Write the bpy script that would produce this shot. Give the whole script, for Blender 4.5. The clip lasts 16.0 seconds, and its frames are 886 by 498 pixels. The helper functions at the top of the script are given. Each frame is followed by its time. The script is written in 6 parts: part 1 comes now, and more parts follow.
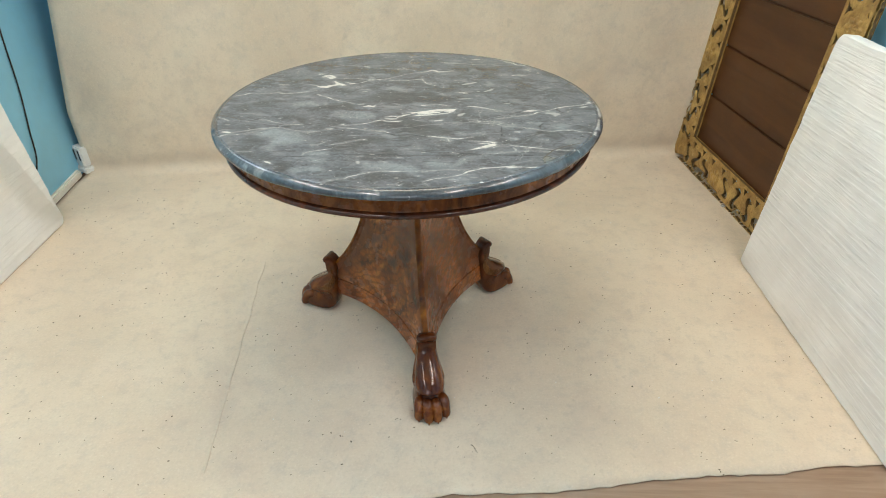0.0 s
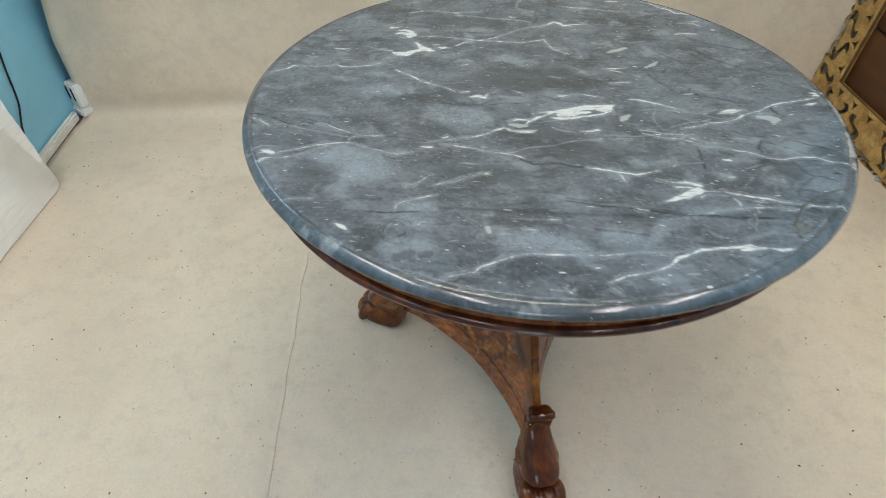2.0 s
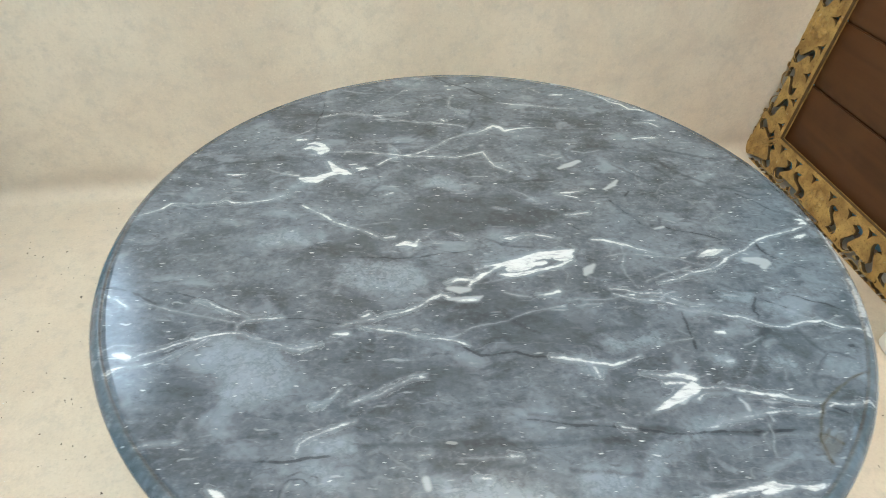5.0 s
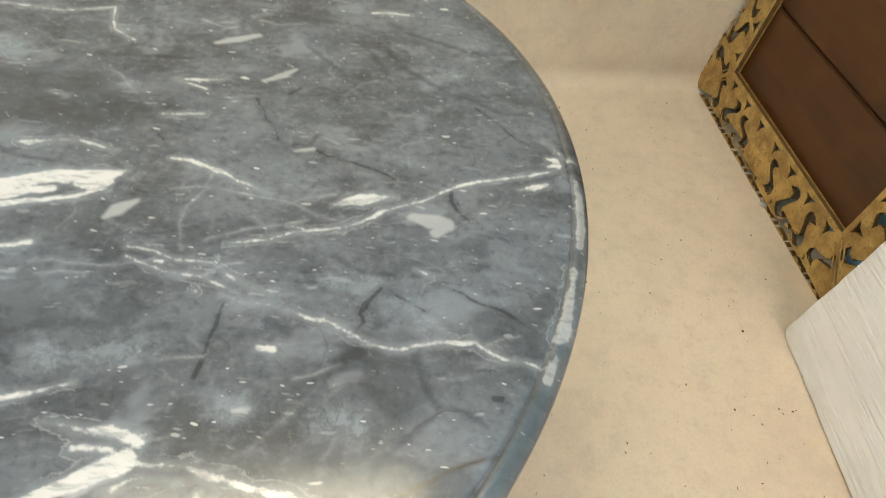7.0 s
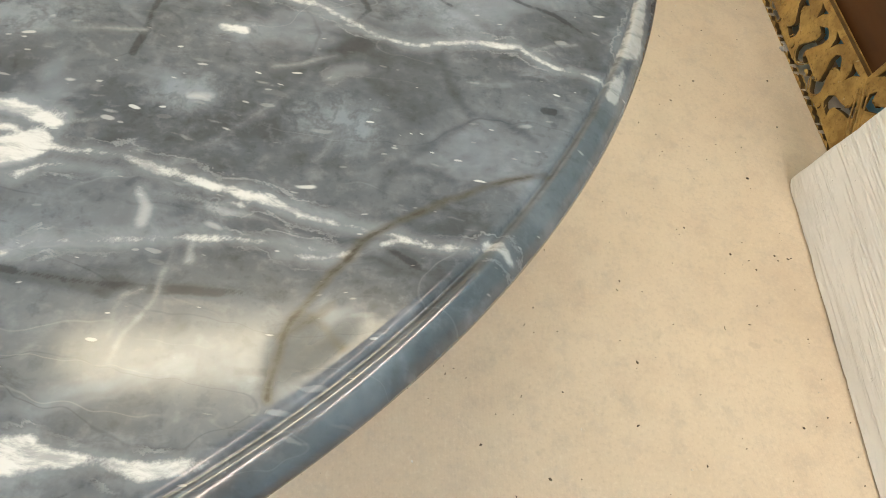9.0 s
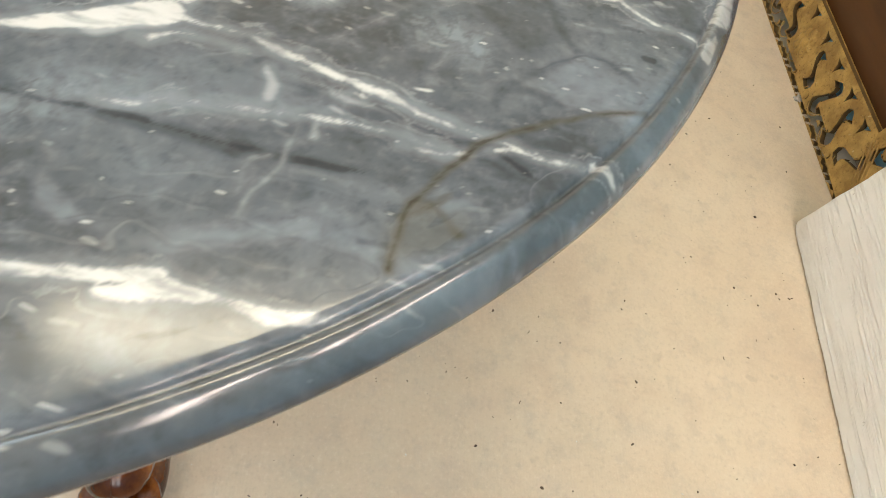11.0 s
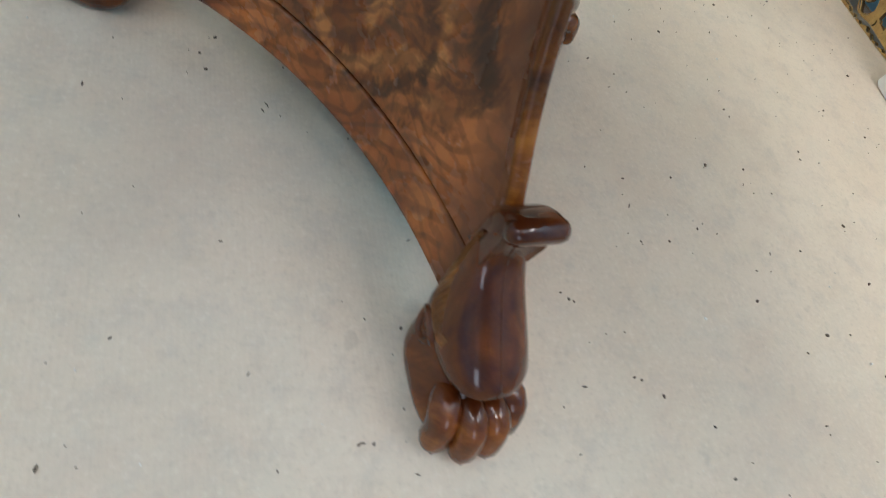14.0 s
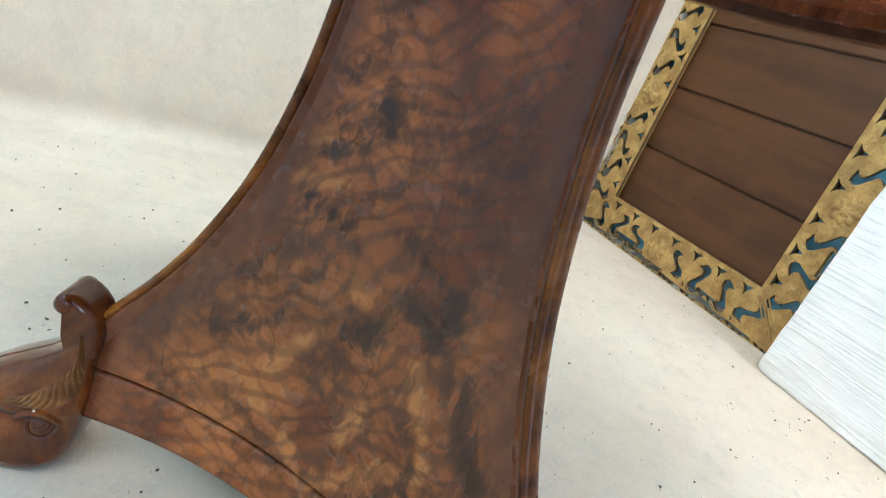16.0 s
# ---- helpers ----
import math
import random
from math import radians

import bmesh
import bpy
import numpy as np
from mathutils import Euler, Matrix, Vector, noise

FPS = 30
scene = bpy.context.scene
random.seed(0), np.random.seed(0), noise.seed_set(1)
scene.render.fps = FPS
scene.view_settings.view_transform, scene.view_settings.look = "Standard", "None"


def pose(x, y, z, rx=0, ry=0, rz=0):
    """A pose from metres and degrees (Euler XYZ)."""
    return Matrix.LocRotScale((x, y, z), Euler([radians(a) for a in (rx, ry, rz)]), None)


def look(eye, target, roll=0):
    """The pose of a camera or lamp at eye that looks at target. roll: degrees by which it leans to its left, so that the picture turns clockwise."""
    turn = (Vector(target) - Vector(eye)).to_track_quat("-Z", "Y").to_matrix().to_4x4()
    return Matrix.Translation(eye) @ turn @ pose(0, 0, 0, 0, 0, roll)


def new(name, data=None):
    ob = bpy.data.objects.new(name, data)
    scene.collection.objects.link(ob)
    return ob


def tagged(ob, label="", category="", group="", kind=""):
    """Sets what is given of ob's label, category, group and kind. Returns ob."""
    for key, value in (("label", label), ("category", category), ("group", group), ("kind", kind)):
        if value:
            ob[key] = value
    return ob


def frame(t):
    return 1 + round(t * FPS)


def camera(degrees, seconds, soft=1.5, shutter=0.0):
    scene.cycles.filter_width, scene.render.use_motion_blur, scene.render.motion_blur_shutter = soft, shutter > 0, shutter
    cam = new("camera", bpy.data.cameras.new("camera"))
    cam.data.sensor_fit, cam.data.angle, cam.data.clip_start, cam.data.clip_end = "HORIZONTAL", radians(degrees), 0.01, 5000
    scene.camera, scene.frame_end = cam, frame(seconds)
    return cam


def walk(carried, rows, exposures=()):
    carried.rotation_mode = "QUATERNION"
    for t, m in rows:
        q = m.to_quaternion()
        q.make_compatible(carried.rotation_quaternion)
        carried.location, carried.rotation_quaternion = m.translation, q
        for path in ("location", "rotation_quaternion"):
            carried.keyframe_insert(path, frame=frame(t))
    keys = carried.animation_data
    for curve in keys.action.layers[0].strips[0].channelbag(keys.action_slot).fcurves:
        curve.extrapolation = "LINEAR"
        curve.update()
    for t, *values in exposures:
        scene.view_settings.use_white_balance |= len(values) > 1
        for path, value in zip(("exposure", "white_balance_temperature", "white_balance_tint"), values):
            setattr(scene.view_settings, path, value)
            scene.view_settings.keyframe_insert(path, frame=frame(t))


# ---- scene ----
# ================= camera and walk =================
cam = camera(74.2, 16.0, soft=0.85, shutter=0.3)
PATH = [
    (0, (0.077, 0.019, 1.26), (0.025, 1.683, 0.152), 0.1),
    (0.5, (-0.007, 0.046, 1.286), (-0.079, 1.656, 0.102), -0.1),
    (1, (-0.045, 0.202, 1.278), (-0.162, 1.75, 0.017), -0.8),
    (1.5, (-0.069, 0.393, 1.258), (-0.194, 1.886, -0.067), -0.6),
    (2, (-0.152, 0.569, 1.232), (-0.253, 2.005, -0.156), 0.0),
    (2.5, (-0.244, 0.706, 1.213), (-0.333, 2.103, -0.216), 0.1),
    (3, (-0.261, 0.873, 1.214), (-0.323, 2.258, -0.227), 0.2),
    (3.2, (-0.258, 0.912, 1.221), (-0.305, 2.303, -0.216), 0.2),
    (5.3, (-0.075, 0.861, 1.252), (0.019, 2.353, -0.075), 2.2),
    (5.5, (0.0, 0.896, 1.235), (0.076, 2.38, -0.103), 2.6),
    (6, (0.197, 1.03, 1.179), (0.252, 2.479, -0.198), 4.2),
    (6.5, (0.265, 1.082, 1.12), (0.327, 2.474, -0.314), 6.1),
    (7, (0.295, 1.106, 1.062), (0.38, 2.413, -0.45), 7.9),
    (7.5, (0.296, 1.107, 0.999), (0.413, 2.301, -0.601), 9.9),
    (8, (0.29, 1.095, 0.969), (0.443, 2.174, -0.708), 12.6),
    (10.3, (0.271, 1.076, 0.916), (0.504, 2.009, -0.838), 22.4),
    (10.5, (0.266, 1.07, 0.916), (0.499, 2.019, -0.829), 23.0),
    (11, (0.246, 1.04, 0.908), (0.482, 2.072, -0.788), 24.4),
    (11.5, (0.162, 0.943, 0.895), (0.436, 1.992, -0.785), 28.1),
    (12, (0.071, 0.862, 0.84), (0.407, 1.884, -0.846), 32.5),
    (12.5, (0.002, 0.843, 0.739), (0.42, 1.796, -0.968), 37.3),
    (13, (-0.068, 0.848, 0.617), (0.441, 1.723, -1.108), 40.8),
    (13.5, (-0.126, 0.908, 0.545), (0.493, 1.782, -1.144), 41.4),
    (14, (-0.216, 0.963, 0.505), (0.508, 1.962, -1.069), 36.4),
    (14.5, (-0.287, 1.025, 0.469), (0.52, 2.183, -0.948), 30.3),
    (15, (-0.286, 1.058, 0.48), (0.587, 2.433, -0.682), 24.8),
    (15.5, (-0.279, 1.044, 0.511), (0.617, 2.591, -0.384), 21.6),
    (16, (-0.279, 1.013, 0.541), (0.586, 2.67, -0.17), 20.6),
]
walk(cam, [(t, look(eye, target, roll)) for t, eye, target, roll in PATH],
     exposures=[(0, 0.03, 6400, 10), (1, -0.08, 6280, 10), (2, -0.15, 5980, 10), (3, -0.08, 5800, 10), (5.3, 0.2, 6150, 10), (6.5, 0.02, 6650, 11), (8, 0.08, 7100, 13),
                (10.5, 0.08, 7000, 13), (11, 0.14, 6950, 13), (11.5, 0.2, 6550, 13), (12, 0.21, 6800, 14), (12.5, 0.26, 6400, 13), (13, 0.25, 6150, 13), (13.5, 0.08, 6050, 13), (14, 0.06, 5800, 12), (14.5, 0.12, 5650, 11),
                (15, 0.38, 5350, 8), (16, 0.72, 5350, 8)])

# ================= light =================
LAMP_POWER, LAMP_TINT = 24.8, (0.998, 0.908, 0.670)
BATTEN_POWER, BATTEN_TINT = 34.0, (1.0, 0.875, 0.80)
WINDOW_POWER, WINDOW_TINT = 12.0, (0.92, 0.96, 1.0)
CORNER_POWER, CORNER_TINT = 11.0, (0.62, 0.82, 1.0)

world = bpy.data.worlds.new("sky")
scene.world = world
world.use_nodes = True
sky = world.node_tree.nodes.new("ShaderNodeTexSky")
sky.sky_type, sky.sun_disc = "NISHITA", False
sky.sun_elevation, sky.sun_rotation = radians(40), radians(200)
world.node_tree.links.new(sky.outputs[0], world.node_tree.nodes["Background"].inputs[0])
world.node_tree.nodes["Background"].inputs[1].default_value = 0.1

# ================= helpers =================
ROOM_TURN = 6.83
ROOM = pose(0, 0, 0, 0, 0, ROOM_TURN)          # room axes: u across, v towards the backdrop
LEFT, RIGHT, BACK, FRONT, HIGH = -1.43, 1.64, 2.97, -2.6, 2.42
CENTRE = Vector((-0.0575, 1.4665, 0.0))        # foot of the table's axis


def finish(name, bm, material, smooth=True):
    mesh = bpy.data.meshes.new(name)
    bm.normal_update()
    bm.to_mesh(mesh)
    bm.free()
    if material:
        mesh.materials.append(material)
    if smooth:
        mesh.shade_smooth()
        mesh.set_sharp_from_angle(angle=radians(38))
    return mesh


def part(name, bm, material, parent, label="", smooth=True):
    ob = new(name, finish(name, bm, material, smooth))
    ob.parent = parent
    if label:
        ob["label"] = label
    return ob


def thing(name, bm, material, m, label, category, kind="", group="", smooth=True):
    ob = new(name, finish(name, bm, material, smooth))
    ob.matrix_world = m
    return tagged(ob, label, category, group, kind)


def holder(name, m, label, category, group="", kind=""):
    ob = new(name)
    ob.empty_display_size = 0.05
    ob.matrix_world = m
    return tagged(ob, label, category, group, kind)


def box(bm, x0, x1, y0, y1, z0, z1, bevel=0.0):
    r = bmesh.ops.create_cube(bm, size=1.0, matrix=Matrix.Translation(((x0 + x1) / 2, (y0 + y1) / 2, (z0 + z1) / 2))
                              @ Matrix.Diagonal((x1 - x0, y1 - y0, z1 - z0, 1)))
    if bevel:
        edges = list({e for v in r["verts"] for e in v.link_edges})
        bmesh.ops.bevel(bm, geom=edges, offset=bevel, segments=2, affect="EDGES")
    return bm


def lathe(bm, profile, steps=160):
    rings = []
    for r, z in profile:
        if r < 1e-6:
            rings.append([bm.verts.new((0, 0, z))])
        else:
            rings.append([bm.verts.new((r * math.cos(2 * math.pi * i / steps), r * math.sin(2 * math.pi * i / steps), z)) for i in range(steps)])
    for a, b in zip(rings, rings[1:]):
        for i in range(steps):
            j = (i + 1) % steps
            if len(a) == 1:
                bm.faces.new((a[0], b[i], b[j]))
            elif len(b) == 1:
                bm.faces.new((a[i], b[0], a[j]))
            else:
                bm.faces.new((a[i], b[i], b[j], a[j]))
    bmesh.ops.recalc_face_normals(bm, faces=bm.faces)
    return bm


def grid(bm, fn, nu, nv):
    rows = [[bm.verts.new(fn(i / nu, j / nv)) for i in range(nu + 1)] for j in range(nv + 1)]
    for a, b in zip(rows, rows[1:]):
        for i in range(nu):
            bm.faces.new((a[i], a[i + 1], b[i + 1], b[i]))
    return rows


def tube(bm, points, radius, sides=10):
    """A tube along points; radius is a number or one for each point."""
    pts = [Vector(p) for p in points]
    rad = radius if isinstance(radius, (list, tuple)) else [radius] * len(pts)
    rings, side = [], None
    for i, p in enumerate(pts):
        d = (pts[min(i + 1, len(pts) - 1)] - pts[max(i - 1, 0)]).normalized()
        if side is None:
            side = d.orthogonal().normalized()
        side = (side - d * side.dot(d)).normalized()
        up = d.cross(side)
        rings.append([bm.verts.new(p + rad[i] * (math.cos(2 * math.pi * k / sides) * side + math.sin(2 * math.pi * k / sides) * up)) for k in range(sides)])
    for a, b in zip(rings, rings[1:]):
        for k in range(sides):
            bm.faces.new((a[k], a[(k + 1) % sides], b[(k + 1) % sides], b[k]))
    bm.faces.new(rings[0][::-1])
    bm.faces.new(rings[-1])
    bmesh.ops.recalc_face_normals(bm, faces=bm.faces)
    return bm


def ellipsoid(bm, centre, size, turn=None, u=16, v=10):
    m = Matrix.Translation(centre) @ (turn or Matrix.Identity(4)) @ Matrix.Diagonal((*size, 1))
    bmesh.ops.create_uvsphere(bm, u_segments=u, v_segments=v, radius=1.0, matrix=m)
    return bm


def smooth_curve(keys, x):
    """A smooth interpolation (cosine-free Hermite) through (x, y) keys."""
    xs = [k[0] for k in keys]
    ys = [k[1] for k in keys]
    if x <= xs[0]:
        return ys[0]
    if x >= xs[-1]:
        return ys[-1]
    i = max(k for k in range(len(xs) - 1) if xs[k] <= x)
    slope = lambda k: (ys[min(k + 1, len(ys) - 1)] - ys[max(k - 1, 0)]) / (xs[min(k + 1, len(xs) - 1)] - xs[max(k - 1, 0)])
    h = xs[i + 1] - xs[i]
    t = (x - xs[i]) / h
    return ((2 * t**3 - 3 * t**2 + 1) * ys[i] + (t**3 - 2 * t**2 + t) * h * slope(i)
            + (3 * t**2 - 2 * t**3) * ys[i + 1] + (t**3 - t**2) * h * slope(i + 1))


# ================= materials =================
class Nodes:
    """A short way of writing node trees."""

    def __init__(self, name):
        self.mat = bpy.data.materials.new(name)
        self.mat.use_nodes = True
        self.t = self.mat.node_tree
        self.bsdf = self.t.nodes["Principled BSDF"]
        self.coord = self.t.nodes.new("ShaderNodeTexCoord").outputs["Object"]

    def put(self, socket, value):
        if hasattr(value, "is_output"):
            self.t.links.new(value, socket)
        elif isinstance(value, (tuple, list)) and socket.type == "RGBA" and len(value) == 3:
            socket.default_value = (*value, 1)
        else:
            socket.default_value = value

    def set(self, **values):
        for key, value in values.items():
            self.put(self.bsdf.inputs[key.replace("_", " ")], value)
        return self

    def math(self, op, a, b=0.0, c=0.0, clamp=False):
        n = self.t.nodes.new("ShaderNodeMath")
        n.operation, n.use_clamp = op, clamp
        for s, v in zip(n.inputs, (a, b, c)):
            self.put(s, v)
        return n.outputs[0]

    def vec(self, op, a, b=(0, 0, 0), scale=None):
        n = self.t.nodes.new("ShaderNodeVectorMath")
        n.operation = op
        self.put(n.inputs[0], a)
        if scale is None:
            self.put(n.inputs[1], b)
        else:
            self.put(n.inputs["Scale"], scale)
        return n.outputs["Value"] if op in ("LENGTH", "DOT_PRODUCT", "DISTANCE") else n.outputs["Vector"]

    def mapping(self, v, loc=(0, 0, 0), rot=(0, 0, 0), scale=(1, 1, 1), kind="POINT"):
        n = self.t.nodes.new("ShaderNodeMapping")
        n.vector_type = kind
        self.put(n.inputs["Vector"], v)
        n.inputs["Location"].default_value, n.inputs["Rotation"].default_value, n.inputs["Scale"].default_value = loc, rot, scale
        return n.outputs[0]

    def noise(self, v, scale, detail=4.0, rough=0.55, distort=0.0, colour=False):
        n = self.t.nodes.new("ShaderNodeTexNoise")
        self.put(n.inputs["Vector"], v)
        n.inputs["Scale"].default_value, n.inputs["Detail"].default_value = scale, detail
        n.inputs["Roughness"].default_value, n.inputs["Distortion"].default_value = rough, distort
        return n.outputs["Color"] if colour else n.outputs["Fac"]

    def voronoi(self, v, scale, feature="F1", rand=1.0):
        n = self.t.nodes.new("ShaderNodeTexVoronoi")
        n.feature = feature
        self.put(n.inputs["Vector"], v)
        n.inputs["Scale"].default_value, n.inputs["Randomness"].default_value = scale, rand
        return n

    def wave(self, v, scale, distort=0.0, direction="X", detail=2.0, dscale=1.0):
        n = self.t.nodes.new("ShaderNodeTexWave")
        n.bands_direction = direction
        self.put(n.inputs["Vector"], v)
        n.inputs["Scale"].default_value, n.inputs["Distortion"].default_value = scale, distort
        n.inputs["Detail"].default_value, n.inputs["Detail Scale"].default_value = detail, dscale
        return n.outputs["Fac"]

    def span(self, v, a, b, c=0.0, d=1.0, smooth=True):
        n = self.t.nodes.new("ShaderNodeMapRange")
        n.interpolation_type = "SMOOTHSTEP" if smooth else "LINEAR"
        self.put(n.inputs["Value"], v)
        for key, value in zip(("From Min", "From Max", "To Min", "To Max"), (a, b, c, d)):
            self.put(n.inputs[key], value)
        return n.outputs[0]

    def ramp(self, v, *stops):
        n = self.t.nodes.new("ShaderNodeValToRGB")
        self.put(n.inputs[0], v)
        e = n.color_ramp.elements
        while len(e) < len(stops):
            e.new(0.5)
        for el, (p, col) in zip(e, stops):
            el.position, el.color = p, (*col, 1)
        return n.outputs[0]

    def mix(self, f, a, b, blend="MIX"):
        n = self.t.nodes.new("ShaderNodeMix")
        n.data_type, n.blend_type = "RGBA", blend
        self.put(n.inputs["Factor"], f)
        self.put(n.inputs[6], a)
        self.put(n.inputs[7], b)
        return n.outputs[2]

    def bump(self, height, strength=0.3, distance=0.001, normal=None):
        n = self.t.nodes.new("ShaderNodeBump")
        n.inputs["Strength"].default_value, n.inputs["Distance"].default_value = strength, distance
        self.put(n.inputs["Height"], height)
        if normal is not None:
            self.put(n.inputs["Normal"], normal)
        return n.outputs[0]

    def separate(self, v):
        n = self.t.nodes.new("ShaderNodeSeparateXYZ")
        self.put(n.inputs[0], v)
        return n.outputs

    def position(self):
        return self.t.nodes.new("ShaderNodeNewGeometry").outputs["Position"]


def paint_material(name, colour, rough=0.6, vary=0.12, scale=6.0, grain=180.0, grain_depth=0.0004):
    n = Nodes(name)
    a = n.noise(n.coord, scale, 5)
    b = n.noise(n.coord, scale * 9, 3)
    f = n.math("ADD", n.math("MULTIPLY", a, 0.7), n.math("MULTIPLY", b, 0.3))
    dark = tuple(c * (1 - vary) for c in colour)
    pale = tuple(min(1, c * (1 + vary)) for c in colour)
    n.set(Base_Color=n.mix(n.span(f, 0.3, 0.7), dark, pale), Roughness=n.span(b, 0.2, 0.8, rough - 0.08, rough + 0.08),
          Normal=n.bump(n.noise(n.coord, grain, 3), 0.4, grain_depth))
    return n.mat


def emission_material(name, colour, strength):
    n = Nodes(name)
    n.set(Base_Color=(0.8, 0.8, 0.8), Emission_Color=colour, Emission_Strength=strength)
    return n.mat


def cloth_material():
    """Cream cotton canvas with a fine rib, faint stains and scuffs."""
    n = Nodes("cream_canvas")
    p = n.position()
    big = n.noise(p, 1.6, 4, 0.5)
    mid = n.noise(p, 9.0, 5, 0.6)
    fine = n.noise(p, 55.0, 4, 0.65)
    col = n.mix(n.span(big, 0.35, 0.65), (0.645, 0.545, 0.420), (0.725, 0.625, 0.490))
    col = n.mix(n.math("MULTIPLY", n.span(mid, 0.5, 0.72), 0.35), col, (0.575, 0.470, 0.365))
    col = n.mix(n.math("MULTIPLY", n.span(fine, 0.50, 0.75), 0.28), col, (0.52, 0.44, 0.345))
    soil = n.noise(p, 19.0, 6, 0.72)
    col = n.mix(n.span(soil, 0.46, 0.70, 0.0, 0.40), col, (0.50, 0.445, 0.375))
    fuzz = n.noise(p, 150.0, 4, 0.7)
    col = n.mix(n.span(fuzz, 0.52, 0.72, 0.0, 0.36), col, (0.80, 0.72, 0.60))
    col = n.mix(n.span(fuzz, 0.48, 0.28, 0.0, 0.30), col, (0.46, 0.385, 0.30))
    cast = n.noise(n.vec("MULTIPLY", p, (1.0, 1.0, 1.6)), 3.0, 6, 0.64, 0.6)
    col = n.mix(n.span(cast, 0.50, 0.72, 0.0, 0.34), col, (0.52, 0.43, 0.35))
    smut = n.math("MULTIPLY", n.span(n.noise(p, 26.0, 2, 0.5), 0.66, 0.74), n.span(n.noise(p, 3.1, 2), 0.45, 0.6))
    col = n.mix(n.math("MULTIPLY", smut, 0.22), col, (0.34, 0.30, 0.24))
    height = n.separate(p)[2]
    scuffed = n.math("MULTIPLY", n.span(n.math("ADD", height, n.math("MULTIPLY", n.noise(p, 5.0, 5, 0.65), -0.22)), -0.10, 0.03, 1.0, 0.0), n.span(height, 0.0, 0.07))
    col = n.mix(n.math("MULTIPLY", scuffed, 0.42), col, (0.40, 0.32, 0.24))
    rubbed = n.math("MULTIPLY", n.span(n.noise(p, 7.0, 7, 0.72, 0.5), 0.50, 0.68), n.span(height, 0.01, 0.2))
    col = n.mix(n.math("MULTIPLY", rubbed, 0.26), col, (0.46, 0.41, 0.34))
    rib = n.wave(n.mapping(p, rot=(0, 0, radians(-ROOM_TURN))), 60.0, 1.6, "X", 2.0, 5.0)
    h = n.math("ADD", n.math("MULTIPLY", rib, 0.16), n.math("MULTIPLY", n.noise(p, 320.0, 3), 0.7))
    fold = n.bump(n.noise(p, 11.0, 3, 0.6), 0.35, 0.006)
    n.set(Base_Color=col, Roughness=0.9, Normal=n.bump(h, 0.45, 0.0006, fold), Sheen_Weight=0.15)
    n.bsdf.inputs["Specular IOR Level"].default_value = 0.2
    return n.mat


# figure of the marble by kind: strokes of (x, y, half width) in millimetres from the middle of the top
VEINS = {}


def vein(kind, *points):
    VEINS.setdefault(kind, []).append(points)


vein("dark", (-208, -362, 0.5), (-207, -351, 0.5), (-200, -344, 0.5), (-189, -343, 0.5), (-180, -350, 0.5), (-179, -360, 0.5), (-186, -369, 0.5))
vein("wisp", (-205, -363, 0.5), (-204, -354, 0.5), (-199, -347, 0.5))
vein("white", (-260, 226, 1.05), (-249, 230, 3.76), (-236, 223, 5.04), (-231, 208, 7.51), (-236, 201, 6.15))
vein("white", (-264, 213, 2.34), (-253, 217, 3.68), (-241, 211, 6.25))
vein("white", (-279, 239, 2.45), (-266, 240, 2.45))
vein("white", (-260, 131, 2.02), (-248, 128, 6.59), (-232, 128, 7.71), (-224, 136, 6.66), (-212, 144, 4.41), (-199, 149, 5.62), (-185, 143, 2.06))
vein("white", (-221, 176, 2.19), (-214, 164, 4.57), (-206, 153, 6.85), (-193, 146, 5.59))
vein("white", (-283, 141, 1.47), (-263, 139, 2.05))
vein("wisp", (-312, 155, 0.914), (-294, 145, 1.13))
vein("white", (-176, 157, 2.11), (-165, 159, 3.32))
vein("white", (1, -63, 1.34), (22, -60, 3.01), (42, -57, 6.35), (57, -52, 7.26), (76, -43, 6.57), (94, -41, 7.47), (111, -39, 6.67), (123, -32, 1.48))
vein("white", (21, -78, 2.1), (34, -80, 3.68), (51, -76, 3.72), (66, -71, 2.15), (84, -66, 2.18), (102, -61, 2.21), (118, -51, 1.42))
vein("white", (33, -69, 4.57), (50, -66, 5.43), (66, -59, 3.04), (80, -56, 3.07))
vein("white", (96, -46, 5.7), (108, -51, 4.81), (116, -45, 4.02))
vein("white", (21, -62, 2.18), (6, -74, 2.11), (-6, -82, 2.86), (-17, -91, 2.03), (-21, -101, 1.22))
vein("milky", (-45, -102, 2.72), (-32, -105, 5.69), (-21, -104, 2.72))
vein("milky", (-47, -119, 1.89), (-29, -121, 4.06), (-12, -119, 3.36), (-5, -115, 0.5))
vein("white", (-35, -122, 1.16), (-22, -121, 2.62), (-14, -121, 1.89))
vein("wisp", (-10, -69, 1.32), (7, -64, 1.34))
vein("wisp", (-50, -91, 0.5), (-36, -86, 2.04), (-26, -85, 0.5))
vein("wisp", (-14, -94, 0.859), (9, -91, 0.869), (30, -84, 0.889))
vein("white", (-464, 42, 1.2), (-452, 48, 1.4), (-438, 58, 1.5), (-430, 68, 1), (-400, 68, 0.4), (-364, 68, 0.5), (-356, 75, 1), (-348, 70, 1.8), (-330, 70, 1.6), (-298, 75, 1.3), (-278, 85, 1))
vein("cloud", (-282, 83, 2), (-272, 98, 4), (-266, 112, 5), (-252, 121, 4))
vein("wisp", (-304, 149, 0.8), (-276, 139, 1), (-256, 134, 1.2))
vein("wisp", (-294, 246, 0.8), (-270, 262, 1.1), (-256, 279, 0.8))
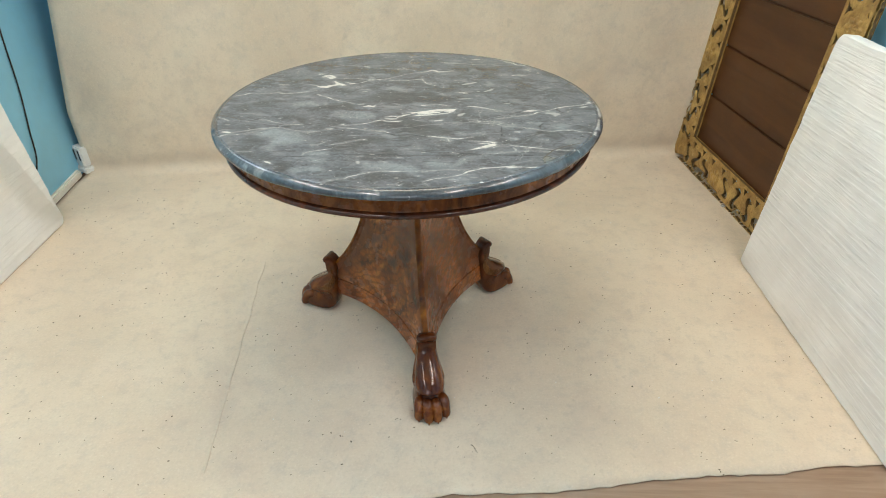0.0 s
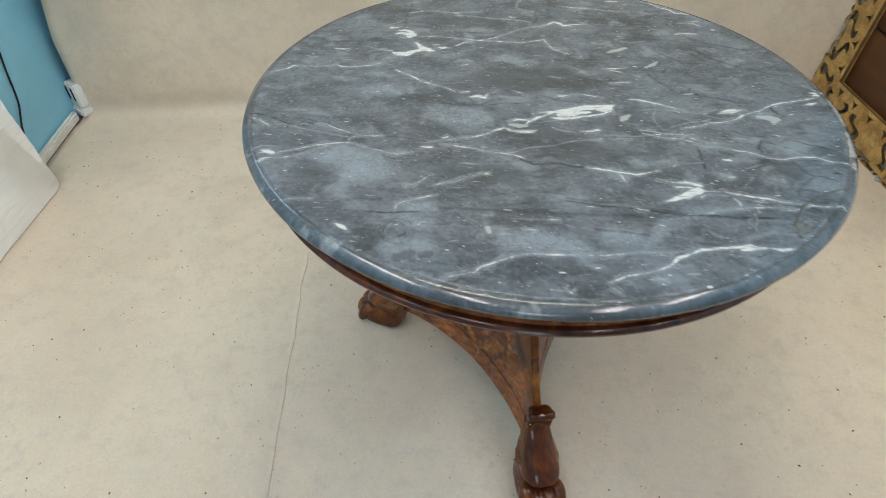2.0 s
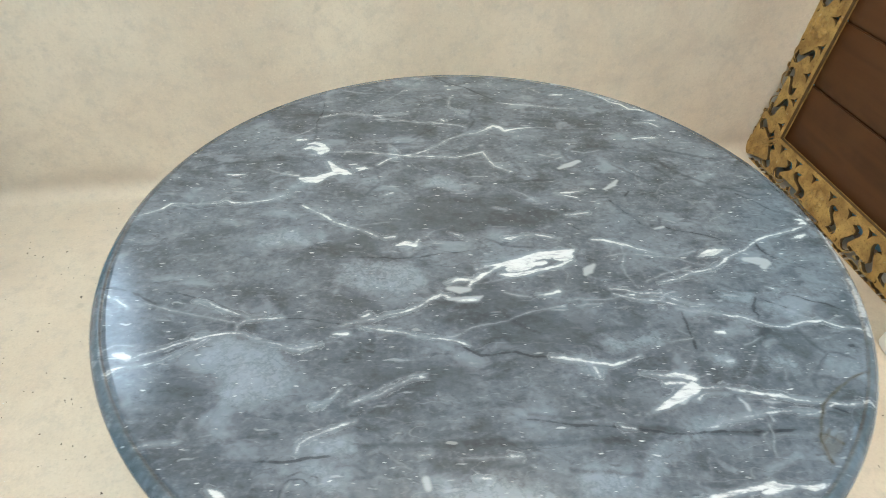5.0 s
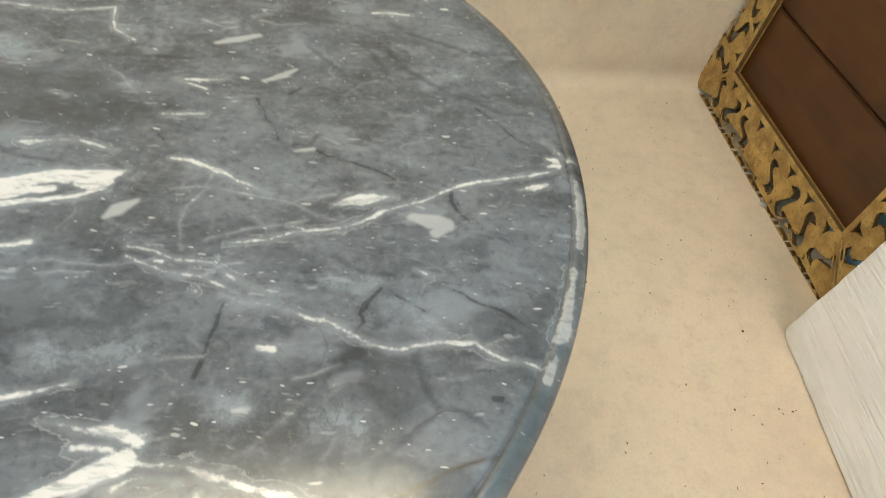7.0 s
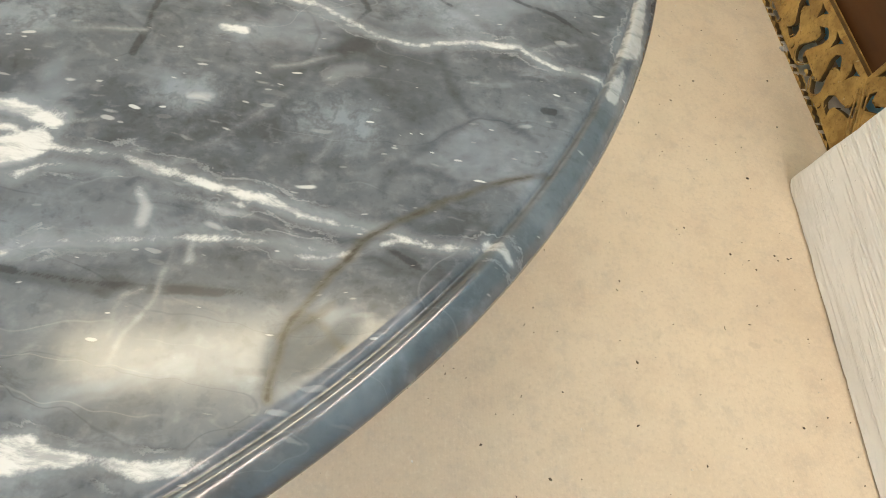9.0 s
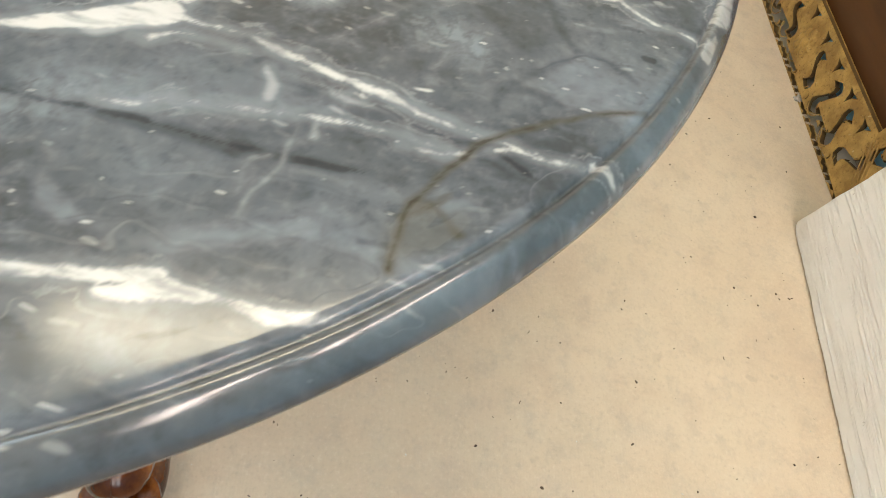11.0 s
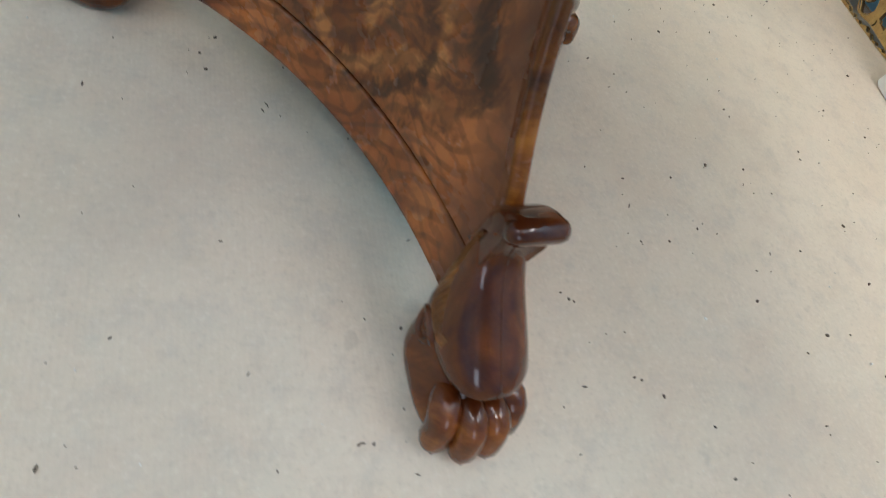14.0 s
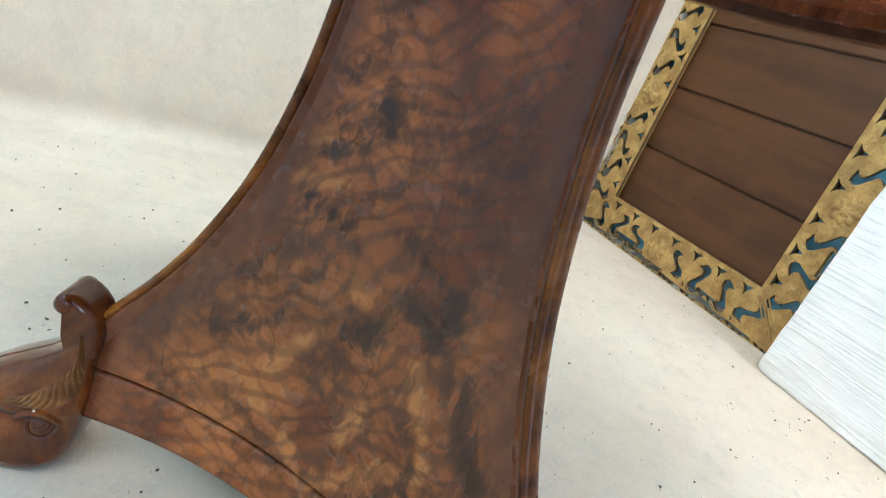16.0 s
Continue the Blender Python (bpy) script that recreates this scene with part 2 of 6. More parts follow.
vein("white", (-173, 151, 1), (-164, 156, 2), (-154, 159, 1))
vein("white", (-145, 167, 1.5), (-132, 181, 1.3), (-112, 193, 1), (-90, 198, 1), (-68, 210, 0.9), (-49, 224, 0.7), (-36, 238, 0.5), (-22, 249, 1), (-2, 260, 1.3), (16, 264, 1.3), (32, 275, 2), (46, 288, 3.5), (58, 283, 4.5), (64, 273, 3), (84, 279, 1.6), (112, 283, 0.9))
vein("wisp", (112, 283, 0.8), (174, 282, 0.6), (228, 281, 0.4))
vein("white", (-228, 202, 0.4), (-176, 204, 0.6), (-138, 199, 0.9), (-103, 194, 0.9), (-66, 191, 1), (-22, 190, 1), (1, 197, 1.2), (22, 205, 1.6), (28, 186, 0.8), (36, 167, 1.1), (53, 154, 1.5), (62, 149, 0.6))
vein("white", (-250, 314, 0.8), (-211, 328, 0.4), (-160, 322, 0.5), (-136, 324, 0.8), (-102, 328, 0.3))
vein("white", (-160, 322, 0.6), (-124, 306, 1), (-90, 300, 0.7), (-42, 296, 0.7), (-13, 290, 0.6), (-1, 284, 0.3))
vein("white", (-40, 310, 1), (-36, 304, 1))
vein("wisp", (-222, 413, 1.2), (-190, 405, 1.2), (-158, 405, 0.6))
vein("wisp", (-138, 381, 0.6), (-116, 404, 0.8), (-105, 422, 0.8), (-62, 423, 0.6))
vein("cloud", (-120, 450, 1.2), (-92, 437, 3), (-74, 446, 2))
vein("white", (-22, 392, 0.3), (-28, 358, 0.5), (-12, 340, 0.5), (-6, 330, 0.3))
vein("white", (70, 370, 0.8), (102, 364, 2), (122, 362, 1), (162, 354, 0.8), (204, 353, 0.4))
vein("white", (136, 423, 1), (146, 414, 1))
vein("white", (166, 403, 2), (188, 405, 2.4))
vein("white", (176, 452, 2), (198, 447, 2.4))
vein("white", (226, 424, 0.6), (250, 402, 1), (264, 393, 1.6), (272, 378, 2.2), (291, 369, 1.5), (302, 352, 3.4), (318, 350, 2.4), (330, 344, 0.8))
vein("white", (236, 415, 0.6), (274, 389, 0.8), (302, 369, 0.8), (322, 351, 0.6))
vein("white", (298, 302, 0.8), (322, 302, 1.8), (336, 290, 1))
vein("white", (318, 310, 0.6), (338, 310, 0.6))
vein("white", (280, 248, 0.7), (300, 252, 2), (320, 252, 1.1))
vein("wisp", (234, 268, 0.8), (252, 266, 1))
vein("wisp", (168, 208, 1), (190, 205, 1.3), (214, 212, 0.8))
vein("wisp", (138, 186, 1.4), (150, 191, 1.2))
vein("milky", (140, 161, 2.5), (156, 169, 5), (174, 180, 3))
vein("white", (120, 93, 0.6), (142, 95, 1.8), (164, 102, 0.8))
vein("white", (122, 91, 0.6), (150, 84, 1.2))
vein("milky", (198, 104, 2), (212, 115, 4), (222, 127, 1.2))
vein("white", (26, 58, 0.8), (42, 54, 1.3))
vein("wisp", (50, 106, 0.5), (75, 92, 0.8), (86, 77, 0.8), (96, 66, 0.5))
vein("white", (126, 42, 0.6), (144, 46, 2.4), (158, 46, 1.4))
vein("wisp", (264, 32, 0.7), (278, 25, 0.7))
vein("milky", (244, 11, 1), (258, 15, 1.6))
vein("wisp", (114, 198, 1.4), (136, 190, 1.4))
vein("white", (-40, 3, 0.6), (-29, -2, 1.5))
vein("white", (-132, 87, 0.6), (-120, 93, 1.2))
vein("white", (-130, 226, 0.8), (-122, 219, 1), (-114, 206, 0.6))
vein("white", (-246, 64, 1), (-223, 48, 1.2), (-210, 38, 2.2), (-202, 28, 1.6), (-182, 18, 1), (-158, 8, 1), (-145, 1, 2), (-138, -5, 0.8))
vein("white", (-128, -6, 1), (-115, -5, 2.6))
vein("white", (-110, -22, 2), (-100, -18, 4), (-88, -22, 4), (-83, -10, 1))
vein("wisp", (-177, -21, 0.6), (-156, -24, 0.7))
vein("wisp", (-160, 20, 0.9), (-122, 26, 0.6))
vein("white", (-370, 140, 0.6), (-360, 138, 1.5), (-344, 140, 0.7))
vein("white", (32, -9, 0.8), (44, -9, 2.4), (58, -4, 0.8), (75, -1, 0.8), (94, -5, 1.1), (108, -9, 0.6))
vein("white", (-452, -109, 0.6), (-438, -117, 1.2), (-420, -129, 0.8))
vein("wisp", (-404, -122, 0.7), (-382, -130, 1), (-358, -137, 1), (-334, -144, 0.9), (-308, -150, 0.9), (-290, -155, 0.7))
vein("white", (-344, -120, 0.6), (-328, -123, 1), (-310, -133, 0.8), (-290, -143, 0.8), (-276, -147, 0.8), (-262, -143, 0.6))
vein("white", (-286, -170, 1), (-286, -159, 1), (-280, -152, 1), (-264, -149, 1), (-238, -147, 0.8))
vein("white", (-392, -206, 1), (-384, -200, 1.2), (-366, -192, 1), (-344, -182, 1), (-326, -176, 1.5), (-310, -172, 1), (-286, -170, 1.2), (-274, -172, 0.8), (-260, -180, 0.6), (-242, -186, 0.6), (-226, -192, 0.7), (-212, -194, 1), (-192, -188, 0.6))
vein("white", (-410, -198, 2), (-402, -200, 4.5), (-394, -204, 4.5), (-388, -206, 0.8))
vein("white", (-411, -224, 2), (-406, -222, 3.4), (-398, -216, 1.2), (-376, -212, 0.8), (-360, -206, 0.9), (-338, -194, 0.8), (-328, -186, 0.8), (-316, -176, 0.6))
vein("wisp", (-426, -194, 1), (-412, -186, 1.4), (-394, -188, 1))
vein("wisp", (-192, -188, 0.6), (-178, -182, 0.6), (-168, -174, 0.6))
vein("white", (-178, -172, 1.2), (-164, -172, 2))
vein("white", (-170, -159, 0.4), (-158, -157, 1), (-138, -151, 1.3), (-120, -144, 1.3), (-96, -138, 1.5), (-81, -130, 1.8), (-70, -121, 1.8), (-56, -113, 2.2), (-45, -116, 2))
vein("white", (-46, -93, 1), (-33, -87, 2.5), (-17, -87, 2))
vein("white", (-148, -148, 1), (-140, -144, 2.4))
vein("white", (-152, -160, 0.6), (-138, -164, 1.4), (-114, -169, 1.4), (-100, -172, 1.2), (-85, -176, 1.2), (-61, -180, 0.9), (-44, -184, 0.9), (-27, -190, 0.6))
vein("wisp", (-56, -180, 0.8), (-38, -176, 1), (-24, -166, 1.2), (-4, -161, 1), (22, -154, 0.8), (42, -144, 1), (62, -137, 1), (92, -133, 1))
vein("white", (64, -113, 1), (78, -112, 1.8), (90, -109, 2.6))
vein("wisp", (22, -110, 1), (36, -116, 1.4), (54, -117, 0.8))
vein("white", (154, -104, 0.5), (172, -107, 0.8), (188, -113, 0.7), (214, -112, 0.7), (228, -122, 1), (244, -130, 0.7), (260, -132, 0.5))
vein("wisp", (96, -125, 0.8), (110, -121, 0.9), (132, -123, 1), (150, -122, 0.8), (173, -114, 0.8))
vein("wisp", (202, -92, 0.8), (226, -81, 0.9), (250, -73, 0.9), (270, -65, 0.8))
vein("white", (64, -208, 2), (78, -210, 3), (94, -212, 2.6), (108, -216, 2), (128, -219, 2), (142, -216, 1), (162, -208, 0.8))
vein("white", (103, -214, 0.8), (108, -224, 1), (110, -235, 0.6))
vein("cloud", (94, -214, 3), (100, -219, 5), (106, -227, 3))
vein("white", (158, -277, 1.5), (170, -271, 4), (186, -262, 6), (208, -248, 6))
vein("white", (158, -231, 0.8), (176, -235, 1.6), (194, -234, 3), (212, -238, 3))
vein("white", (-152, -263, 0.8), (-138, -257, 0.8), (-120, -251, 0.8), (-109, -243, 0.6), (-92, -235, 0.6), (-75, -232, 0.7))
vein("white", (-80, -232, 2), (-76, -232, 2))
vein("white", (178, -244, 1.65), (190, -243, 1.875), (199, -244, 2.025), (208, -248, 1.8), (220, -250, 1.35), (231, -250, 1.35), (238, -250, 0.9), (244, -252, 1.2), (254, -255, 1.725), (266, -258, 2.1), (278, -260, 2.1), (292, -262, 2.25), (304, -265, 2.4), (318, -268, 1.8), (330, -269, 1.35), (338, -270, 1.2))
vein("white", (340, -270, 0.75), (348, -271, 1.35), (358, -274, 1.5), (370, -273, 1.125), (378, -273, 0.9))
vein("white", (382, -271, 1.65), (388, -271, 1.8), (392, -274, 1.2))
vein("white", (200, -264, 0.45), (206, -264, 1.95), (212, -258, 1.35), (220, -257, 1.125), (228, -257, 0.675), (238, -258, 0.3))
vein("milky", (188, -265, 5), (196, -260, 3), (208, -254, 1))
vein("white", (202, -298, 0.675), (212, -296, 0.75), (218, -293, 0.75), (224, -289, 0.9), (236, -287, 0.9), (250, -284, 0.75), (264, -282, 0.75), (274, -281, 0.9), (288, -280, 0.675), (300, -280, 0.675), (308, -280, 0.525), (324, -280, 0.3))
vein("white", (304, -284, 0.375), (312, -284, 0.825), (322, -283, 0.9), (330, -280, 0.75))
vein("white", (340, -276, 0.525), (350, -272, 0.975), (358, -272, 0.675))
vein("wisp", (276, -269, 1.6), (283, -270, 1.8), (289, -270, 0.9), (306, -274, 0.8), (324, -278, 0.6))
vein("wisp", (258, -265, 0.5), (272, -267, 0.7), (280, -267, 0.8))
vein("white", (282, -266, 0.675), (288, -266, 0.675))
vein("wisp", (258, -252, 0.3), (262, -247, 0.3), (276, -231, 0.3), (290, -214, 0.3), (302, -196, 0.3))
vein("wisp", (250, -265, 2), (254, -271, 2.5), (254, -277, 2.5))
vein("wisp", (274, -282, 1.2), (274, -290, 1.6))
vein("wisp", (256, -320, 0.6), (254, -311, 0.7), (256, -305, 0.7), (262, -302, 0.6))
vein("white", (310, -196, 0.525), (316, -190, 0.45), (324, -188, 0.3))
vein("wisp", (310, -246, 0.375), (312, -238, 0.375), (316, -229, 0.3))
vein("cloud", (310, -222, 4), (316, -217, 6), (322, -218, 4))
vein("cloud", (250, -217, 2), (258, -216, 4))
vein("white", (210, -233, 0.75), (214, -234, 1.2))
vein("wisp", (214, -237, 0.8), (222, -236, 1), (231, -233, 0.6))
vein("white", (231, -364, 2.2), (240, -362, 3.3), (246, -359, 3.3), (254, -359, 2.2), (266, -359, 1.43), (278, -360, 2.2), (286, -359, 2.2), (296, -356, 0.66))
vein("cloud", (238, -377, 4), (244, -375, 4), (248, -376, 2))
vein("white", (-136, -440, 0.8), (-124, -434, 1), (-90, -424, 1), (-84, -414, 1), (-64, -403, 1.2), (-44, -394, 1.3), (-24, -389, 1), (16, -388, 1), (70, -383, 1.2), (98, -380, 0.5), (152, -373, 0.3))
vein("white", (64, -430, 0.8), (82, -420, 1.8), (96, -416, 1.6), (120, -408, 1), (142, -394, 2), (150, -384, 2.4), (168, -375, 1.8), (184, -366, 1.8), (216, -362, 2.2), (244, -356, 2.8))
vein("white", (13, -442, 1), (19, -448, 1.8), (24, -442, 0.8))
vein("white", (19, -448, 1), (22, -450, 1))
vein("white", (68, -438, 1), (74, -444, 1))
vein("white", (116, -420, 1), (130, -420, 0.8))
vein("cloud", (107, -370, 1.5), (126, -353, 2), (136, -337, 2), (150, -321, 3), (166, -311, 4), (190, -300, 4), (214, -292, 1.5))
vein("wisp", (268, -286, 0.6), (266, -306, 1), (260, -319, 0.9), (260, -330, 0.5))
vein("white", (-270, -350, 1.5), (-262, -355, 3.4), (-252, -362, 2))
vein("white", (-350, -308, 1.4), (-338, -306, 1), (-312, -303, 0.5))
vein("white", (-198, -316, 0.4), (-196, -305, 0.8), (-178, -295, 0.8), (-156, -287, 1.4), (-146, -284, 0.6))
vein("white", (-190, -267, 0.5), (-174, -260, 1), (-166, -247, 0.8))
vein("wisp", (-143, -258, 0.8), (-120, -244, 1), (-105, -234, 1), (-72, -227, 0.8))
vein("white", (-83, -321, 0.9), (-73, -321, 1.2))
vein("white", (-29, -344, 0.9), (-18, -344, 1.2))
vein("milky", (-77, -345, 3), (-75, -353, 2.4))
vein("wisp", (-46, -325, 0.6), (11, -324, 0.8))
vein("white", (4, -323, 0.9), (15, -324, 0.7))
vein("white", (116, -294, 0.4), (130, -296, 0.4))
vein("white", (152, -13, 1.5), (164, -12, 2.1), (178, -16, 2.2), (194, -22, 2.2), (208, -30, 1.6), (224, -36, 1.2), (238, -41, 0.8))
vein("wisp", (162, -46, 0.7), (182, -40, 0.9), (204, -42, 1), (226, -45, 1.2), (248, -47, 0.9), (260, -51, 0.7), (276, -61, 0.7), (292, -65, 0.6))
vein("wisp", (254, -49, 0.8), (268, -41, 1), (285, -36, 0.9))
vein("wisp", (188, -26, 0.8), (188, -45, 0.9), (180, -61, 0.9), (180, -79, 1), (188, -102, 0.8))
vein("white", (218, -95, 0.6), (228, -91, 1), (244, -87, 1.2), (262, -79, 1), (278, -75, 1), (294, -71, 0.8), (308, -63, 1), (316, -56, 1.2), (324, -47, 1.3), (332, -43, 1), (350, -35, 0.9), (362, -27, 0.8), (376, -17, 1.4), (388, -10, 1.9), (412, -2, 1.5), (436, 7, 1.6), (456, 15, 1.6), (465, 20, 1))
vein("white", (456, 31, 2), (462, 30, 3.6), (464, 24, 3.4), (456, 21, 2))
vein("white", (456, 54, 0.6), (465, 42, 1.2), (472, 34, 1))
vein("white", (474, 33, 2), (482, 31, 2))
vein("white", (286, -48, 0.8), (296, -43, 4), (306, -40, 5.5), (316, -36, 4.5), (328, -32, 0.8))
vein("white", (430, -11, 0.8), (442, -7, 3.6), (452, -2, 1.8))
vein("milky", (346, -52, 4), (360, -56, 7), (372, -58, 6), (364, -67, 4))
vein("white", (156, -113, 0.5), (173, -120, 0.7), (188, -124, 0.9), (204, -124, 0.9), (212, -125, 0.8), (224, -130, 0.8), (238, -136, 0.4))
vein("white", (228, -138, 0.4), (242, -143, 0.8), (260, -143, 0.9), (276, -146, 1), (288, -150, 1.8), (298, -152, 1.8), (310, -157, 1.2), (322, -163, 1.2), (334, -166, 1), (348, -167, 1.2), (358, -164, 1.2), (368, -162, 1.2), (394, -159, 1.4), (401, -164, 1.4), (412, -168, 1.2), (426, -170, 1.3), (440, -174, 1.4))
vein("wisp", (401, -160, 0.7), (412, -154, 1), (424, -151, 0.8))
vein("wisp", (286, -194, 0.6), (298, -190, 1), (312, -182, 0.7))
vein("wisp", (212, -123, 1), (220, -114, 1.2), (234, -110, 1.2))
vein("wisp", (106, -134, 0.7), (118, -130, 1.2), (134, -132, 1))
vein("wisp", (188, -192, 0.5), (216, -186, 0.8), (229, -184, 0.7))
vein("white", (175, -116, 1.2), (180, -116, 1.4))
vein("white", (260, -176, 2), (268, -176, 2.4))
vein("white", (352, -103, 0.7), (360, -106, 1.4))
vein("white", (258, -73, 0.9), (268, -75, 1.4))
vein("milky", (128, -79, 1.5), (134, -71, 5), (143, -60, 2))
vein("white", (226, -91, 0.4), (228, -91, 0.4))
vein("white", (210, -136, 1), (210, -136, 1))
vein("wisp", (282, -126, 1.4), (286, -125, 1.4))
vein("cloud", (312, -216, 3), (324, -222, 4))
vein("wisp", (256, -217, 2), (264, -216, 2))
vein("wisp", (332, -32, 0.5), (328, -33, 0.5))
vein("white", (480, 7, 2.5), (480, -19, 4), (478, -45, 4.5), (474, -65, 3))
vein("white", (467, -91, 4), (464, -106, 2.5), (458, -131, 4), (454, -146, 5), (450, -151, 4))
vein("white", (448, -164, 2), (442, -174, 4), (440, -180, 5))
vein("dark", (-470, -98, 0.9), (-448, -99, 0.9), (-428, -104, 0.8), (-412, -113, 0.8), (-390, -124, 0.6))
vein("dark", (-374, -106, 0.6), (-352, -113, 0.8), (-332, -116, 0.8), (-310, -129, 0.7), (-290, -141, 0.7), (-264, -146, 0.5), (-238, -148, 0.7), (-214, -149, 0.9), (-188, -156, 1.1), (-164, -159, 0.8), (-142, -159, 0.4))
vein("dark", (-68, -178, 0.4), (-52, -182, 0.6), (-38, -188, 0.9), (-28, -196, 1.2), (-13, -204, 1.3), (12, -202, 1.3), (24, -200, 1), (45, -208, 1.1), (68, -208, 0.5))
vein("smoke", (8, -133, 0.6), (22, -149, 0.9), (38, -165, 0.9), (54, -172, 0.6))
vein("dark", (-238, -325, 0.6), (-207, -325, 0.9), (-182, -322, 0.7), (-148, -320, 0.6))
vein("smoke", (-140, -311, 1.4), (-105, -309, 1.8), (-74, -309, 1.4), (-38, -308, 1.8), (2, -307, 1.2))
vein("smoke", (28, -279, 0.8), (56, -282, 1.2), (82, -285, 1.8), (110, -281, 1))
vein("smoke", (120, -293, 1.2), (154, -297, 1.4), (178, -300, 1.2))
vein("smoke", (-74, -311, 1), (48, -311, 1.4), (120, -309, 1))
vein("dark", (19, -284, 0.5), (46, -287, 0.8), (74, -293, 0.9), (102, -294, 0.9), (130, -296, 0.9), (162, -303, 1.1), (190, -303, 1), (224, -301, 0.9), (264, -302, 0.9), (294, -302, 0.6))
vein("smoke", (58, -339, 0.8), (100, -342, 1), (122, -345, 0.8))
vein("smoke", (176, -354, 0.8), (220, -361, 0.9))
vein("dark", (-250, 379, 0.8), (-248, 332, 0.9), (-254, 294, 0.7), (-250, 239, 0.5))
vein("smoke", (-416, 156, 0.8), (-378, 169, 1.1), (-336, 175, 1.2), (-285, 180, 0.8))
vein("dark", (-174, -43, 0.4), (-145, -46, 0.6), (-115, -48, 0.8), (-80, -45, 0.7), (-44, -38, 0.6), (-13, -33, 0.4))
vein("dark", (-56, 478, 0.6), (-22, 447, 0.9), (11, 429, 1.1), (31, 407, 1), (58, 381, 0.6))
vein("smoke", (19, 358, 0.8), (8, 326, 1.1), (16, 306, 0.9), (3, 275, 0.7))
vein("smoke", (-92, 248, 0.8), (-60, 274, 1.1), (-48, 286, 0.9), (-13, 312, 0.6))
vein("smoke", (-144, 145, 0.7), (-140, 120, 0.8), (-152, 99, 0.8), (-160, 85, 0.6))
vein("smoke", (88, 314, 1.4), (126, 308, 2.4), (162, 304, 1.6))
vein("smoke", (-150, 230, 1), (-105, 227, 1.4), (-86, 227, 1))
vein("smoke", (68, -27, 1), (31, -24, 0.8), (8, -10, 0.7))
vein("smoke", (39, 121, 1.6), (124, 128, 1.2))
vein("dark", (198, 76, 0.7), (208, 60, 1.1), (212, 48, 1.1), (222, 38, 0.8), (228, 23, 0.7))
vein("dark", (260, 15, 0.8), (272, 8, 0.8), (292, 4, 0.7), (310, -2, 0.9), (324, -9, 1.1), (330, -13, 0.6))
vein("dark", (330, -7, 0.4), (348, -9, 0.5), (366, -13, 0.6), (376, -17, 0.8), (376, -33, 1.1), (380, -42, 0.9), (390, -51, 0.5))
vein("dark", (126, 21, 0.6), (138, 11, 1), (144, 0, 0.8), (148, -6, 0.5))
vein("smoke", (242, 20, 0.8), (254, 16, 1), (258, 33, 0.8))
vein("smoke", (368, 111, 1), (394, 105, 1.4), (408, 94, 1.2), (424, 88, 1.2), (448, 92, 0.8))
vein("dark", (394, 94, 0.4), (414, 74, 0.5), (428, 56, 0.6), (440, 46, 0.4))
vein("smoke", (306, 172, 1.5), (326, 145, 2.2), (350, 125, 2.2), (368, 111, 1.2))
vein("smoke", (278, 182, 1.5), (298, 155, 2), (312, 123, 1.4))
vein("smoke", (226, 169, 1.2), (248, 146, 1.6), (264, 131, 1))
vein("smoke", (320, 213, 1.5), (370, 195, 2), (404, 185, 1.4))
vein("dark", (224, 88, 1.6), (232, 98, 2))
vein("dark", (330, -123, 1), (324, -131, 1.5), (320, -140, 2.1), (318, -145, 1.6), (322, -151, 1), (318, -159, 0.6))
vein("dark", (336, -124, 0.5), (344, -129, 0.6), (356, -135, 0.6), (368, -140, 0.6), (380, -149, 0.4))
vein("dark", (352, -108, 0.4), (370, -113, 0.7), (382, -118, 0.6), (398, -128, 0.7), (414, -133, 1), (428, -142, 0.6))
vein("smoke", (294, -97, 1), (314, -108, 1.4), (338, -110, 1))
vein("dark", (230, -144, 1), (229, -158, 1.5), (228, -172, 1.6), (229, -184, 1.3), (228, -198, 0.7))
vein("smoke", (260, -155, 2), (268, -159, 3), (276, -162, 2))
vein("smoke", (356, -172, 1), (360, -182, 1.4), (364, -190, 1.4), (370, -204, 1.2), (376, -210, 0.8))
vein("smoke", (324, -170, 3), (310, -180, 3))
vein("smoke", (354, -172, 0.4), (360, -184, 0.5), (364, -194, 0.6), (372, -204, 0.7), (376, -206, 0.9), (370, -212, 0.9), (362, -222, 0.8), (352, -231, 0.7), (344, -240, 0.7), (340, -246, 1), (340, -250, 0.6))
vein("smoke", (376, -206, 0.6), (386, -206, 0.7), (396, -210, 0.8), (402, -214, 0.5))
vein("smoke", (348, -239, 0.6), (358, -239, 0.8), (366, -242, 0.5))
vein("smoke", (280, -265, 1.2), (291, -268, 1.4), (306, -273, 1.6), (318, -276, 1.6), (332, -277, 1.2))
vein("dark", (226, -252, 0.6), (236, -252, 1), (246, -253, 0.6))
vein("smoke", (204, -304, 1.4), (214, -303, 1.8), (226, -302, 2), (238, -302, 2.2), (250, -303, 2), (262, -302, 1.5), (274, -302, 1.5), (283, -301, 1.5), (296, -300, 1.2), (308, -300, 0.6))
vein("dark", (276, -362, 0.3), (268, -362, 0.5), (262, -367, 0.7), (254, -372, 0.6), (244, -376, 0.4))
vein("smoke", (229, -360, 2), (238, -358, 3), (244, -357, 1.5))
vein("smoke", (274, -284, 0.8), (258, -294, 1), (244, -296, 0.8))
vein("dark", (406, -196, 1.8), (410, -196, 2))
vein("dark", (344, -276, 0.6), (354, -282, 0.8), (362, -286, 0.5))
